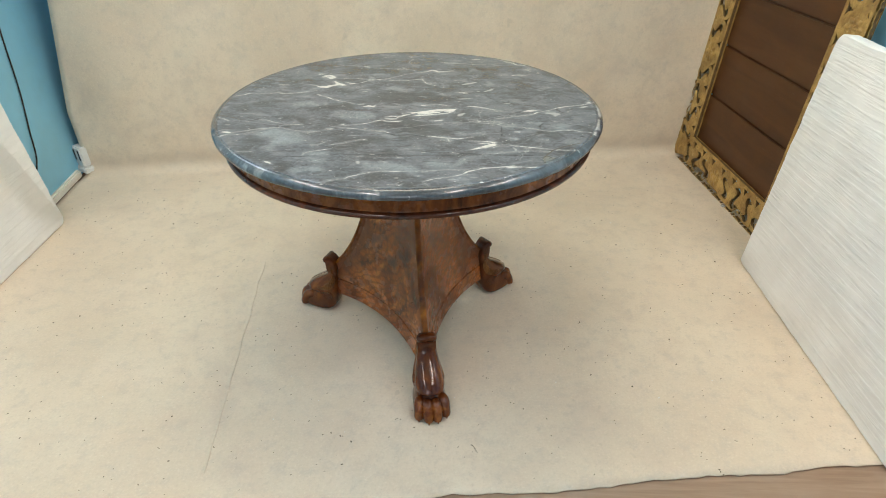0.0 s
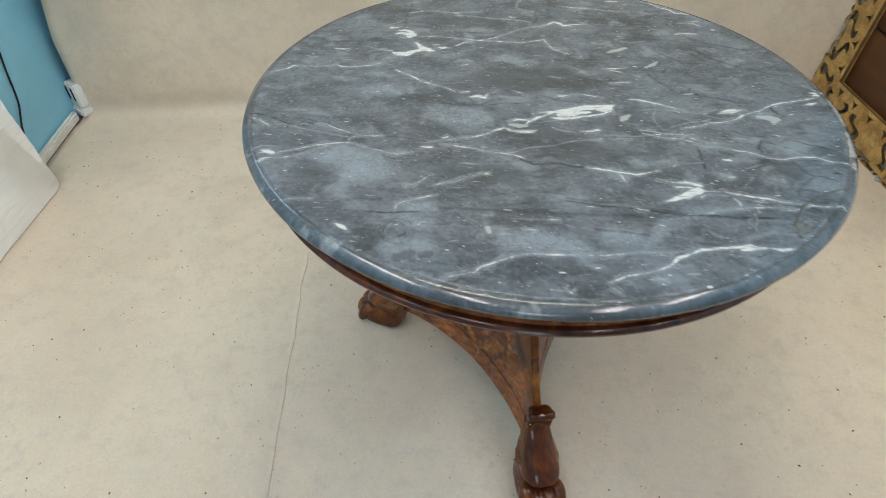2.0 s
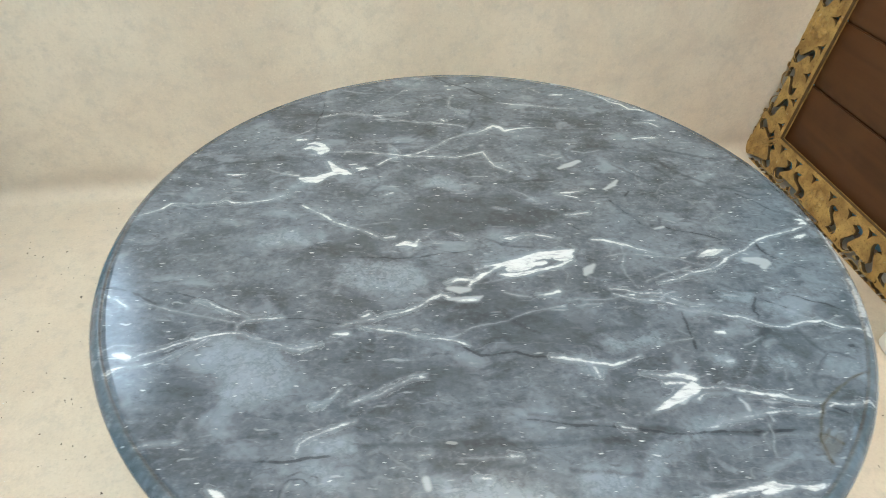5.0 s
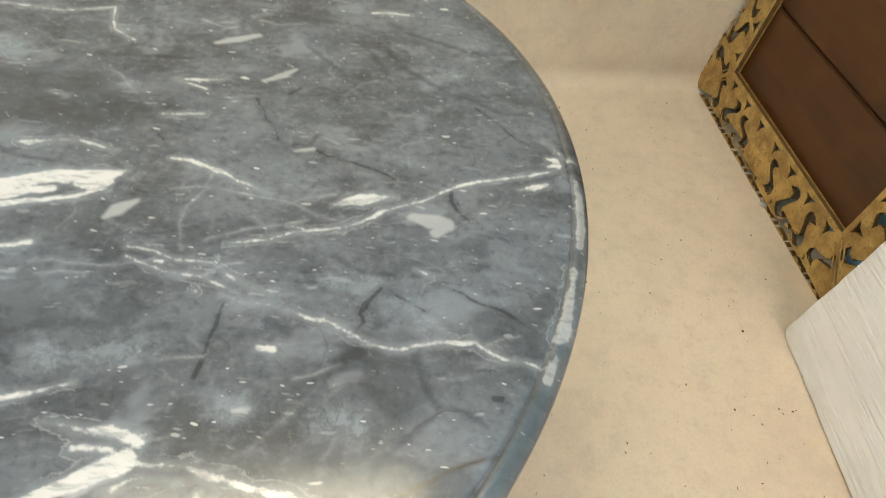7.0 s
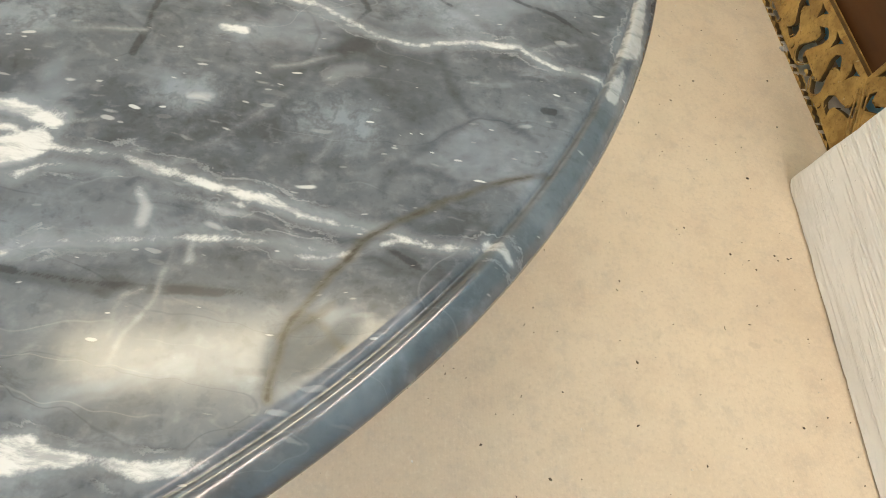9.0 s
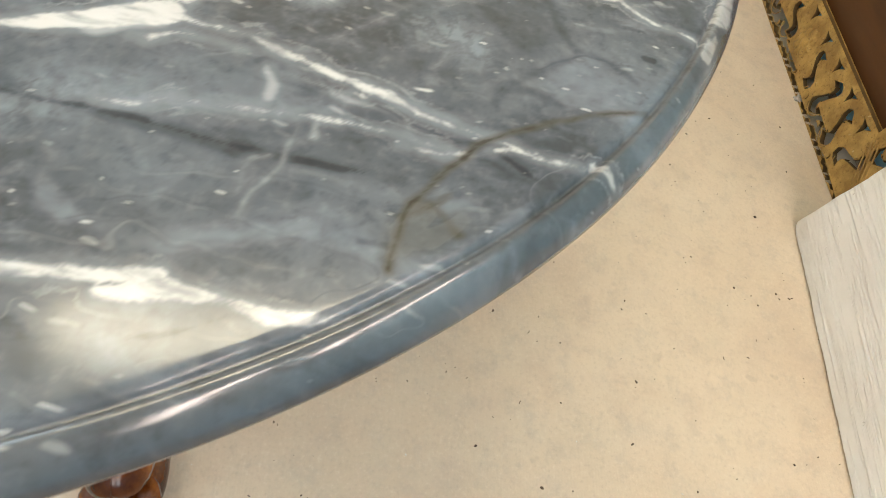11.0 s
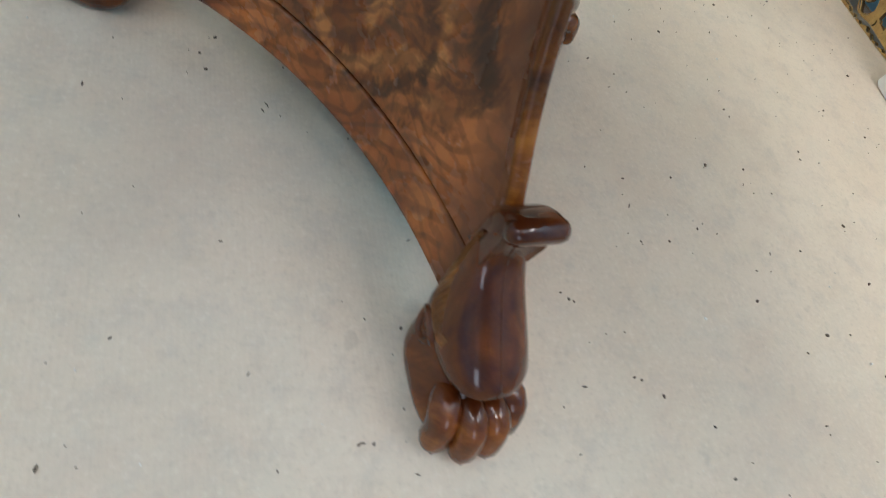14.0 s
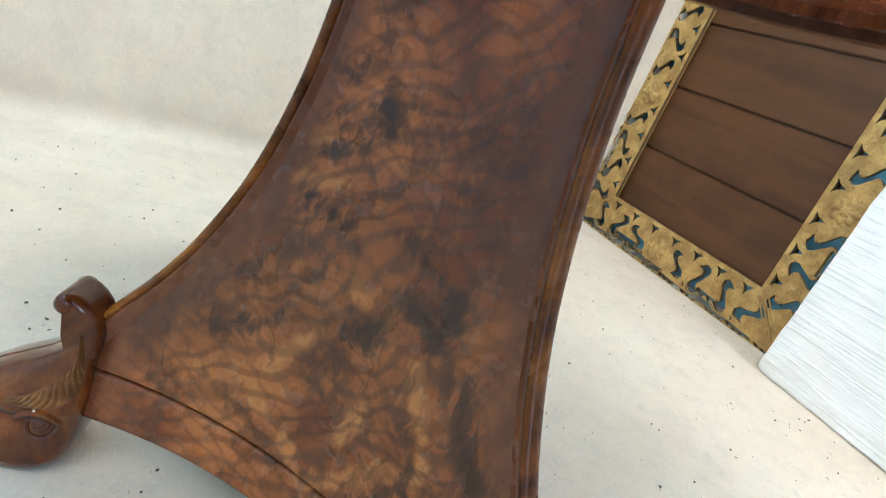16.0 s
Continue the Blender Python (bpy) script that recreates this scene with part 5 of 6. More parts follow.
def marble_top(parent):
    """A round slab: a fine flat disc in even squares, a narrow groove and a rounded edge; it carries the fields of its figure."""
    cells, radius, level = 840, 0.4668, 0.7392
    side = np.linspace(-1, 1, cells + 1)
    gx, gy = np.meshgrid(side, side)
    wide = np.abs(gx) > np.abs(gy)
    far = np.where(wide, gx, gy)
    ratio = np.where(wide, gy, gx) / np.where(far == 0, 1, far)
    turn = np.where(wide, ratio * math.pi / 4, math.pi / 2 - ratio * math.pi / 4)
    disc = np.stack([radius * far * np.cos(turn), radius * far * np.sin(turn), np.full(gx.shape, level)], -1).reshape(-1, 3)
    index = np.arange((cells + 1) ** 2).reshape(cells + 1, cells + 1)
    faces = [np.stack([index[:-1, :-1], index[:-1, 1:], index[1:, 1:], index[1:, :-1]], -1).reshape(-1, 4)]
    ring = np.concatenate([index[0, :-1], index[:-1, -1], index[-1, :0:-1], index[:0:-1, 0]])
    rim = ((0.4692, 0.7390), (0.4701, 0.7374), (0.4710, 0.7367), (0.4718, 0.7376), (0.4728, 0.7386), (0.4742, 0.7387), (0.4765, 0.7378), (0.4792, 0.7362), (0.4818, 0.7343), (0.4840, 0.7320),
           (0.4855, 0.7293), (0.4861, 0.7262), (0.4855, 0.7225), (0.4832, 0.7190), (0.4790, 0.7163), (0.4720, 0.7152), (0.30, 0.7150), (0.02, 0.7150))
    verts, last, count = [disc], ring, len(disc)
    unit = disc[ring, :2] / radius
    for r, z in rim:
        verts.append(np.column_stack([unit * (r + 0.0014), np.full(len(ring), z)]))
        this = np.arange(count, count + len(ring))
        count += len(ring)
        faces.append(np.stack([last, this, np.roll(this, -1), np.roll(last, -1)], -1))
        last = this
    verts, faces = np.concatenate(verts), np.concatenate(faces)
    mesh = bpy.data.meshes.new("marble_top")
    mesh.vertices.add(len(verts))
    mesh.vertices.foreach_set("co", verts.astype(np.float32).ravel())
    mesh.loops.add(faces.size)
    mesh.loops.foreach_set("vertex_index", faces.astype(np.int32).ravel())
    mesh.polygons.add(len(faces))
    mesh.polygons.foreach_set("loop_start", np.arange(0, faces.size, 4, dtype=np.int32))
    mesh.update(calc_edges=True)
    mesh.validate()
    mesh.materials.append(MARBLE)
    mesh.shade_smooth()
    shake = np.array([noise.noise_vector((x * 26, y * 26, 1.0)) * 2.2 + noise.noise_vector((x * 90, y * 90, 5.0)) * 1.0 for x, y, z in verts])
    set_fields(mesh, (verts[:, :2] + np.array(OFF_CENTRE[:2])) * 1000 + shake[:, :2], VEINS)
    ob = new("marble_top", mesh)
    ob.parent = parent
    ob["label"] = "polished dark grey marble slab with white veins"
    return ob


def groove(i):
    """Height of the dark joint line across a face, i from 0 to 1."""
    return 0.125 - 0.010 * (2 * i - 1) ** 2


def hem(i):
    """Height of a face's arched lower edge."""
    return 0.074 - 0.021 * (2 * i - 1) ** 2


def table():
    ob = holder("pedestal_table", Matrix.Translation(CENTRE), "round walnut pedestal table with grey marble top and paw feet", "table")
    marble_top(ob).location = OFF_CENTRE
    part("apron", lathe(bmesh.new(), [(0.425, 0.7145), (0.4550, 0.7145), (0.4570, 0.712), (0.4565, 0.682), (0.4575, 0.6785), (0.440, 0.6765), (0.425, 0.6765), (0.425, 0.7145)], 200), PLAIN, ob,
         "reddish polished walnut apron ring").location = OFF_CENTRE
    part("apron_bead", lathe(bmesh.new(), [(0.436, 0.678), (0.4614, 0.6775), (0.4656, 0.6750), (0.4672, 0.6712), (0.4660, 0.6670), (0.4616, 0.6648), (0.436, 0.6645), (0.436, 0.678)], 200), BEAD, ob,
         "rounded walnut moulding").location = OFF_CENTRE
    part("under_board", lathe(bmesh.new(), [(0, 0.7146), (0.4245, 0.7146), (0.4245, 0.690), (0.15, 0.690), (0.15, 0.668), (0, 0.668)], 96), PLAIN, ob, "dark wooden board under the marble").location = OFF_CENTRE
    core = bmesh.new()
    levels = [0.079, 0.10, 0.15, 0.2, 0.26, 0.33, 0.42, 0.52, 0.667]
    rings = []
    for z in levels:
        ring = []
        for leg in LEGS:
            for i in range(9):
                ring.append(core.verts.new(pedestal_point(leg + 60, -0.86 + 0.215 * i, z, -0.006)))
        rings.append(ring)
    n = len(rings[0])
    for a, b in zip(rings, rings[1:]):
        for i in range(n):
            core.faces.new((a[i], a[(i + 1) % n], b[(i + 1) % n], b[i]))
    core.faces.new(rings[0][::-1])
    core.faces.new(rings[-1])
    pedestal = part("pedestal", core, GAP, ob, "three-sided hollow-faced walnut pedestal")
    for leg in LEGS:
        face = leg + 60
        bm = bmesh.new()
        grid(bm, lambda i, j: pedestal_point(face, -1 + 2 * i, groove(i) + 0.0028 + (TOP_Z - groove(i) - 0.004) * j ** 1.3), 110, 170)
        sheet_uv(bm, face)
        bmesh.ops.recalc_face_normals(bm, faces=bm.faces)
        ob2 = part("face_panel", bm, FIGURED, pedestal, "figured burr walnut veneer panel")
        veneer_fields(ob2.data, face, leg == LEGS[2])
        ob2.modifiers.new("thick", "SOLIDIFY").thickness = 0.008
        bm = bmesh.new()
        grid(bm, lambda i, j: pedestal_point(face, -1 + 2 * i, hem(i) + (groove(i) - 0.0010 - hem(i)) * j, 0.0008), 90, 14)
        sheet_uv(bm, face)
        bmesh.ops.recalc_face_normals(bm, faces=bm.faces)
        ob2 = part("base_band", bm, FIGURED, pedestal, "veneered walnut band under a dark joint line")
        veneer_fields(ob2.data, face, leg == LEGS[2])
        ob2.modifiers.new("thick", "SOLIDIFY").thickness = 0.008
        bm = bmesh.new()
        a = radians(leg)
        out, side = Vector((math.cos(a), math.sin(a), 0)), Vector((-math.sin(a), math.cos(a), 0))

        def bead(i, j):
            z = 0.155 + (TOP_Z - 0.155) * j
            r = smooth_curve(CORNER, z)
            wide, deep = 0.0084, 0.0056
            t = 2 * math.pi * i
            return out * (r - 0.0015 + deep * math.sin(t)) + side * (wide * math.cos(t)) + Vector((0, 0, z))

        grid(bm, bead, 24, 48)
        bmesh.ops.recalc_face_normals(bm, faces=bm.faces)
        bmesh.ops.remove_doubles(bm, verts=bm.verts, dist=1e-5)
        part("corner_bead", bm, AMBER, pedestal, "glossy amber rounded corner moulding")
    for leg, sunk in zip(LEGS, (0.0, 0.005, 0.012)):
        foot(ob, leg, sunk)


# foot in slices: height, front, half width, roundness
SLICES = [
    (0.000, 0.368, 0.0350), (0.004, 0.388, 0.0415), (0.010, 0.397, 0.0455), (0.018, 0.402, 0.0472), (0.026, 0.401, 0.0458), (0.034, 0.397, 0.0430), (0.042, 0.390, 0.0405),
    (0.050, 0.382, 0.0388), (0.058, 0.370, 0.0362), (0.063, 0.366, 0.0340), (0.066, 0.368, 0.0352), (0.070, 0.375, 0.0390), (0.078, 0.3795, 0.0408), (0.088, 0.3755, 0.0400),
    (0.102, 0.358, 0.0368), (0.118, 0.335, 0.0326), (0.134, 0.313, 0.0288), (0.148, 0.299, 0.0260), (0.160, 0.2915, 0.0246), (0.174, 0.2885, 0.0238), (0.188, 0.288, 0.0236),
]


HEEL = [(0.0, 0.300), (0.008, 0.287), (0.024, 0.278), (0.055, 0.273), (0.12, 0.268), (0.17, 0.262), (0.205, 0.266)]


def foot(parent, leg, sunk):
    """A paw foot; sunk lowers its neck and scroll, as hand carving varies."""
    m = pose(0, 0, 0, 0, 0, leg)                # x outward along the leg, y across
    bm = bmesh.new()
    rings, steps = [], 36
    for z, front, wide in SLICES:
        back = smooth_curve(HEEL, z)
        mid, half = (front + back) / 2, (front - back) / 2
        ring = []
        for i in range(steps):
            a = 2 * math.pi * i / steps
            c, s = math.cos(a), math.sin(a)
            p = 2.0 / (2.7 if c > 0 else 4.0)
            x = mid + half * math.copysign(abs(c) ** p, c)
            y = wide * math.copysign(abs(s) ** p, s)
            y *= 1.0 - 0.10 * max(0.0, -c)
            ring.append(bm.verts.new((x, y, z)))
        rings.append(ring)
    for a, b in zip(rings, rings[1:]):
        for i in range(steps):
            bm.faces.new((a[i], a[(i + 1) % steps], b[(i + 1) % steps], b[i]))
    bm.faces.new(rings[0][::-1])
    bm.faces.new(rings[-1])
    bmesh.ops.recalc_face_normals(bm, faces=bm.faces)
    ob = part("foot", bm, CARVED, parent, "carved walnut lion paw foot with a rolled scroll")
    ob.matrix_basis = m
    # rolled scroll at the top: a hooked section carried across the leg, rounded at both ends
    hook = [(0.264, 0.150), (0.2608, 0.172), (0.2618, 0.188), (0.2660, 0.1985), (0.2735, 0.2072), (0.2820, 0.2130), (0.2905, 0.2156), (0.2975, 0.2140), (0.3022, 0.2090), (0.3038, 0.2025),
            (0.3018, 0.1965), (0.2980, 0.1938), (0.2940, 0.1945), (0.2912, 0.1930), (0.2900, 0.1860), (0.2892, 0.1720), (0.2912, 0.150)]
    bm = bmesh.new()
    rows = []
    for k in range(21):
        y = -0.0250 + 0.0500 * k / 20
        q = math.sqrt(max(0.02, 1 - max(0.0, (abs(y) - 0.0150) / 0.0108) ** 2))
        ring = []
        for x, z in hook:
            free = min(1.0, max(0.0, (z - 0.150) / 0.022))
            grow = 1 - free * (1 - q) * 0.92
            ring.append(bm.verts.new((0.296 + (x - 0.296) * grow, y * (0.90 + 0.10 * free), 0.2035 + (z - 0.2035) * (grow if z > 0.185 else 1.0))))
        rows.append(ring)
    for r0, r1 in zip(rows, rows[1:]):
        for k in range(len(hook) - 1):
            bm.faces.new((r0[k], r0[k + 1], r1[k + 1], r1[k]))
    bm.faces.new(rows[0])
    bm.faces.new(rows[-1][::-1])
    bmesh.ops.recalc_face_normals(bm, faces=bm.faces)
    roll = [(-0.0272, 0.0026), (-0.0260, 0.0064), (-0.0230, 0.0093), (-0.018, 0.0106), (0.0, 0.0102), (0.018, 0.0106), (0.0230, 0.0093), (0.0260, 0.0064), (0.0272, 0.0026)]
    tube(bm, [(0.2937, y, 0.2045) for y, r in roll], [r for y, r in roll], 18)
    part("scroll", bm, CARVED, ob)
    bm = bmesh.new()
    tube(bm, [(front - 0.0001, 0, z) for z, front, wide in SLICES[:9:-1] if z < 0.176], 0.0009, 6)
    part("shin_ridge", bm, CARVED, ob)
    for y, x, w, turn in ((-0.0340, 0.3810, 0.0156, -12), (-0.0116, 0.3955, 0.0152, -3), (0.0116, 0.3955, 0.0152, 3), (0.0340, 0.3810, 0.0156, 12)):
        bm = bmesh.new()
        spin = pose(0, 0, 0, 0, 0, turn)
        lead = spin.to_3x3() @ Vector((1, 0, 0))
        line = [(-0.030, 0.0470), (-0.021, 0.0490), (-0.011, 0.0475), (-0.003, 0.0420), (0.0020, 0.0335), (0.0050, 0.0245), (0.0068, 0.0165), (0.0074, 0.0105), (0.0070, 0.0062)]
        tube(bm, [Vector((x, y, z)) + lead * d for d, z in line], [w * k for k in (0.55, 0.88, 1.0, 1.0, 0.95, 0.93, 0.95, 0.85, 0.45)], 16)
        toe = part("toe", bm, CARVED, ob)
        bm = bmesh.new()
        tip = spin.to_3x3() @ Vector((1, 0, 0))
        base = Vector((x, y, 0)) + tip * 0.0150
        tube(bm, [base + Vector((0, 0, 0.0120)), base + tip * 0.0022 + Vector((0, 0, 0.0075)), base + tip * 0.0034 + Vector((0, 0, 0.0040)), base + tip * 0.0036 + Vector((0, 0, 0.0014))],
             [0.0034, 0.0028, 0.0018, 0.0006], 8)
        part("claw", bm, CARVED, ob)
    for sgn in (-1, 1):
        # volute and leaf on the flank
        bm = bmesh.new()
        pts, rad = [], []
        for k in range(34):
            a = 0.4 + k * 0.36
            q = 0.0205 * (1 - k / 38)
            pts.append((0.302 + q * math.cos(a), 0, 0.0600 + q * math.sin(a)))
            rad.append(0.0046 * (1 - k / 60))

        def flank(x, z):
            front = smooth_curve([(q[0], q[1]) for q in SLICES], z)
            wide = smooth_curve([(q[0], q[2]) for q in SLICES], z)
            back = smooth_curve(HEEL, z)
            c = (2 * x - front - back) / (front - back)
            e = 2.7 if c > 0 else 4.0
            return wide * max(0.0, 1 - min(1.0, abs(c)) ** e) ** (1 / e) * (1.0 - 0.10 * max(0.0, -c)) + 0.0003

        pts = [(x, sgn * flank(x, z), z) for x, y, z in pts]
        tube(bm, pts, rad, 8)
        part("volute", bm, CARVED, ob)
        bm = bmesh.new()
        ellipsoid(bm, (0.302, sgn * flank(0.302, 0.0600), 0.0600), (0.0058, 0.0030, 0.0058), None, 12, 8)
        part("boss", bm, CARVED, ob)
        bm = bmesh.new()
        spine = [(0.0, 0.2745, 0.176, 0.0016), (0.2, 0.2735, 0.152, 0.0030), (0.4, 0.2765, 0.128, 0.0068), (0.58, 0.2850, 0.107, 0.0120),
                 (0.70, 0.2945, 0.0965, 0.0125), (0.82, 0.309, 0.0900, 0.0082), (0.92, 0.3215, 0.0880, 0.0050), (1.0, 0.331, 0.0895, 0.0056)]

        def leaf(i, j):
            x0, x1 = smooth_curve([(q[0], q[1]) for q in spine], j), smooth_curve([(q[0], q[1]) for q in spine], min(1, j + 0.02)) - smooth_curve([(q[0], q[1]) for q in spine], max(0, j - 0.02))
            z0, z1 = smooth_curve([(q[0], q[2]) for q in spine], j), smooth_curve([(q[0], q[2]) for q in spine], min(1, j + 0.02)) - smooth_curve([(q[0], q[2]) for q in spine], max(0, j - 0.02))
            d = Vector((x1, z1)).normalized()
            w = smooth_curve([(q[0], q[3]) for q in spine], j) * (2 * i - 1)
            x, z = x0 - d.y * w, z0 + d.x * w
            back = smooth_curve(HEEL, z) + 0.0022
            x = max(x, back)
            rib = abs(math.sin(math.pi * (3.0 * i + 9.0 * j * (0.35 + j)))) ** 0.7
            rise = (0.0003 + 0.0034 * rib) * math.sqrt(max(0.0, math.sin(math.pi * i))) * min(1.0, 12 * (1 - j) + 0.2) - 0.0004
            return (x, sgn * (flank(x, z) + rise), z)

        grid(bm, leaf, 26, 96)
        bmesh.ops.recalc_face_normals(bm, faces=bm.faces)
        part("leaf_carving", bm, RUBBED, ob, "paler rubbed acanthus leaf carving")
    for piece in (ob, *ob.children):
        for v in piece.data.vertices:
            k = min(1.0, max(0.0, (v.co.z - 0.09) / 0.11))
            k = k * k * (3 - 2 * k)
            v.co.z -= sunk * k
            v.co.x += 0.4 * sunk * k


table()


# ================= the carved frame =================
def comma(cx, cy, size, turn, flip=1, fat=0.30):
    """A closed comma-shaped opening, fat at one end and curling to a point."""
    mid = []
    for k in range(11):
        t = k / 10
        a = 2.5 * t
        mid.append((size * (1.0 - 0.55 * t) * math.cos(a), flip * size * (1.0 - 0.35 * t) * math.sin(a)))
    left, right = [], []
    for k, (x, y) in enumerate(mid):
        t = k / 10
        w = size * fat * math.sqrt(max(0.02, math.sin(math.pi * min(1.0, 0.12 + 0.86 * t ** 0.8)))) * (0.55 + 0.6 * t)
        a, b = mid[max(0, k - 1)], mid[min(10, k + 1)]
        d = Vector((b[0] - a[0], b[1] - a[1])).normalized()
        left.append((x - d.y * w, y + d.x * w))
        right.append((x + d.y * w, y - d.x * w))
    loop = left + right[::-1]
    c, s = math.cos(radians(turn)), math.sin(radians(turn))
    return [(cx + x * c - y * s, cy + x * s + y * c) for x, y in loop]


def ess(cx, cy, size, turn, flip=1, lean=0.0):
    """A closed S-shaped opening with a fat curl at each end and a thin waist."""
    mid, wide = [], []
    for k in range(17):
        t = k / 16
        mid.append((flip * size * (0.50 * math.sin(2 * math.pi * t) + 0.10 * (0.5 - t)), size * 0.82 * (1 - 2 * t)))
        w = 0.17 + 0.215 * math.exp(-((t - 0.20) / 0.14) ** 2) + (0.29 + lean) * math.exp(-((t - 0.78) / 0.16) ** 2)
        wide.append(size * w * min(1.0, 0.18 + 5.0 * min(t, 1 - t)))
    left, right = [], []
    for k, (x, y) in enumerate(mid):
        a, b = mid[max(0, k - 1)], mid[min(16, k + 1)]
        d = Vector((b[0] - a[0], b[1] - a[1])).normalized()
        left.append((x - d.y * wide[k], y + d.x * wide[k]))
        right.append((x + d.y * wide[k], y - d.x * wide[k]))
    loop = left + right[::-1]
    c, s = math.cos(radians(turn)), math.sin(radians(turn))
    return [(cx + x * c - y * s, cy + x * s + y * c) for x, y in loop]


def wedge(cx, cy, w, h):
    """A hollow-sided three-cornered opening."""
    return [(cx - w, cy + h * 0.5), (cx - w * 0.35, cy + h * 0.12), (cx, cy - h * 0.5), (cx + w * 0.35, cy + h * 0.12), (cx + w, cy + h * 0.5), (cx, cy + h * 0.42)]


def pierced_strip(name, length, width, seed, parent, m):
    """A mitred pierced board: inner edge straight, outer edge scalloped. x along, y from the outer edge inwards."""
    rnd = random.Random(seed)
    cell = 0.094
    count = max(1, round((length - 1.2 * width) / cell))
    pitch = (length - 1.2 * width) / count
    x0 = 0.6 * width
    outline = []
    steps = int(length / 0.007)
    for k in range(steps + 1):
        x = length * k / steps
        lobe = abs(math.sin(math.pi * (x - x0) / pitch))
        edge = 0.008 * (1 - lobe ** 0.6) + 0.0025 * math.sin(x * 240 + seed) + 0.002 * noise.noise((x * 60, seed, 0))
        edge *= min(1.0, x / 0.03) * min(1.0, (length - x) / 0.03)
        outline.append((x, max(-0.003, edge)))
    outline += [(length - width, width), (width, width)]
    holes, bosses = [], []
    for k in range(count):
        x = x0 + pitch * (k + 0.5)
        side = 1 if k % 2 else -1
        room = min(x, length - x)
        if k % 4 == 3 and room > width:
            bosses.append(x)
        else:
            holes.append(ess(x, width * 0.46, 0.049 * rnd.uniform(0.92, 1.08), rnd.uniform(-8, 40) * side, side, rnd.uniform(-0.03, 0.05)))
        edge = x + pitch / 2
        if width + 0.02 < edge < length - width - 0.02:
            holes.append(wedge(edge, width * 0.80, 0.026, 0.040))
            holes.append(comma(edge, width * 0.15, 0.011, rnd.uniform(0, 360), side, 0.45))
    curve = bpy.data.curves.new(name, "CURVE")
    curve.dimensions, curve.fill_mode = "2D", "BOTH"
    curve.extrude, curve.bevel_depth, curve.bevel_resolution = 0.006, 0.002, 1
    for loop in [outline] + holes:
        sp = curve.splines.new("POLY")
        sp.points.add(len(loop) - 1)
        for pt, (px, py) in zip(sp.points, loop):
            pt.co = (px, py, 0, 1)
        sp.use_cyclic_u = True
    temp = bpy.data.objects.new(name, curve)
    scene.collection.objects.link(temp)
    mesh = bpy.data.meshes.new_from_object(temp.evaluated_get(bpy.context.evaluated_depsgraph_get()))
    bpy.data.objects.remove(temp)
    mesh.materials.clear()
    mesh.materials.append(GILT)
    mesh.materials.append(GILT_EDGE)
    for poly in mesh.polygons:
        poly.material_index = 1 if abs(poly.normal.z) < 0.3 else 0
    mesh.shade_smooth()
    mesh.set_sharp_from_angle(angle=radians(40))
    ob = new(name, mesh)
    ob.parent = parent
    ob.matrix_basis = m
    # raised leaf ribs and rosettes
    bm = bmesh.new()
    for k in range(count):
        x = x0 + pitch * (k + 0.5)
        for sg in (-1, 1):
            arc = [(x + 0.040 * math.cos(radians(q)) * (1 + 0.1 * sg), width * 0.46 + sg * 0.054 * math.sin(radians(q)), 0.0066) for q in range(30, 151, 20)]
            if all(py < px and py < length - px and 0.012 < py < width - 0.010 for px, py, pz in arc):
                tube(bm, arc, [0.0008, 0.0015, 0.0020, 0.0022, 0.0020, 0.0015, 0.0008], 6)
    for x, sg in ((0.0, 1), (length, -1)):
        for off in (0.006, 0.020):
            tube(bm, [(x + sg * (off + q), q, 0.0075) for q in (0.012, width * 0.35, width * 0.7, width - off - 0.006)], 0.0022, 6)
    tagged(part("relief", bm, GILT, ob), "", "", "", "stuff")
    for x in bosses:
        bm = bmesh.new()
        ellipsoid(bm, (x, width * 0.48, 0.006), (0.036, 0.040, 0.009), None, 48, 14)
        for v in bm.verts:
            dx, dy = v.co.x - x, v.co.y - width * 0.48
            d = math.hypot(dx, dy) / 0.038
            wave = math.cos(8 * math.atan2(dy, dx))
            v.co.x, v.co.y = x + dx * (1 + 0.07 * wave * d), width * 0.48 + dy * (1 + 0.07 * wave * d)
            v.co.z += (0.0022 * wave * d - 0.0045 * math.exp(-((d - 0.38) / 0.12) ** 2)) * (v.co.z > 0.006)
        part("rosette", bm, GILT, ob)
    return ob


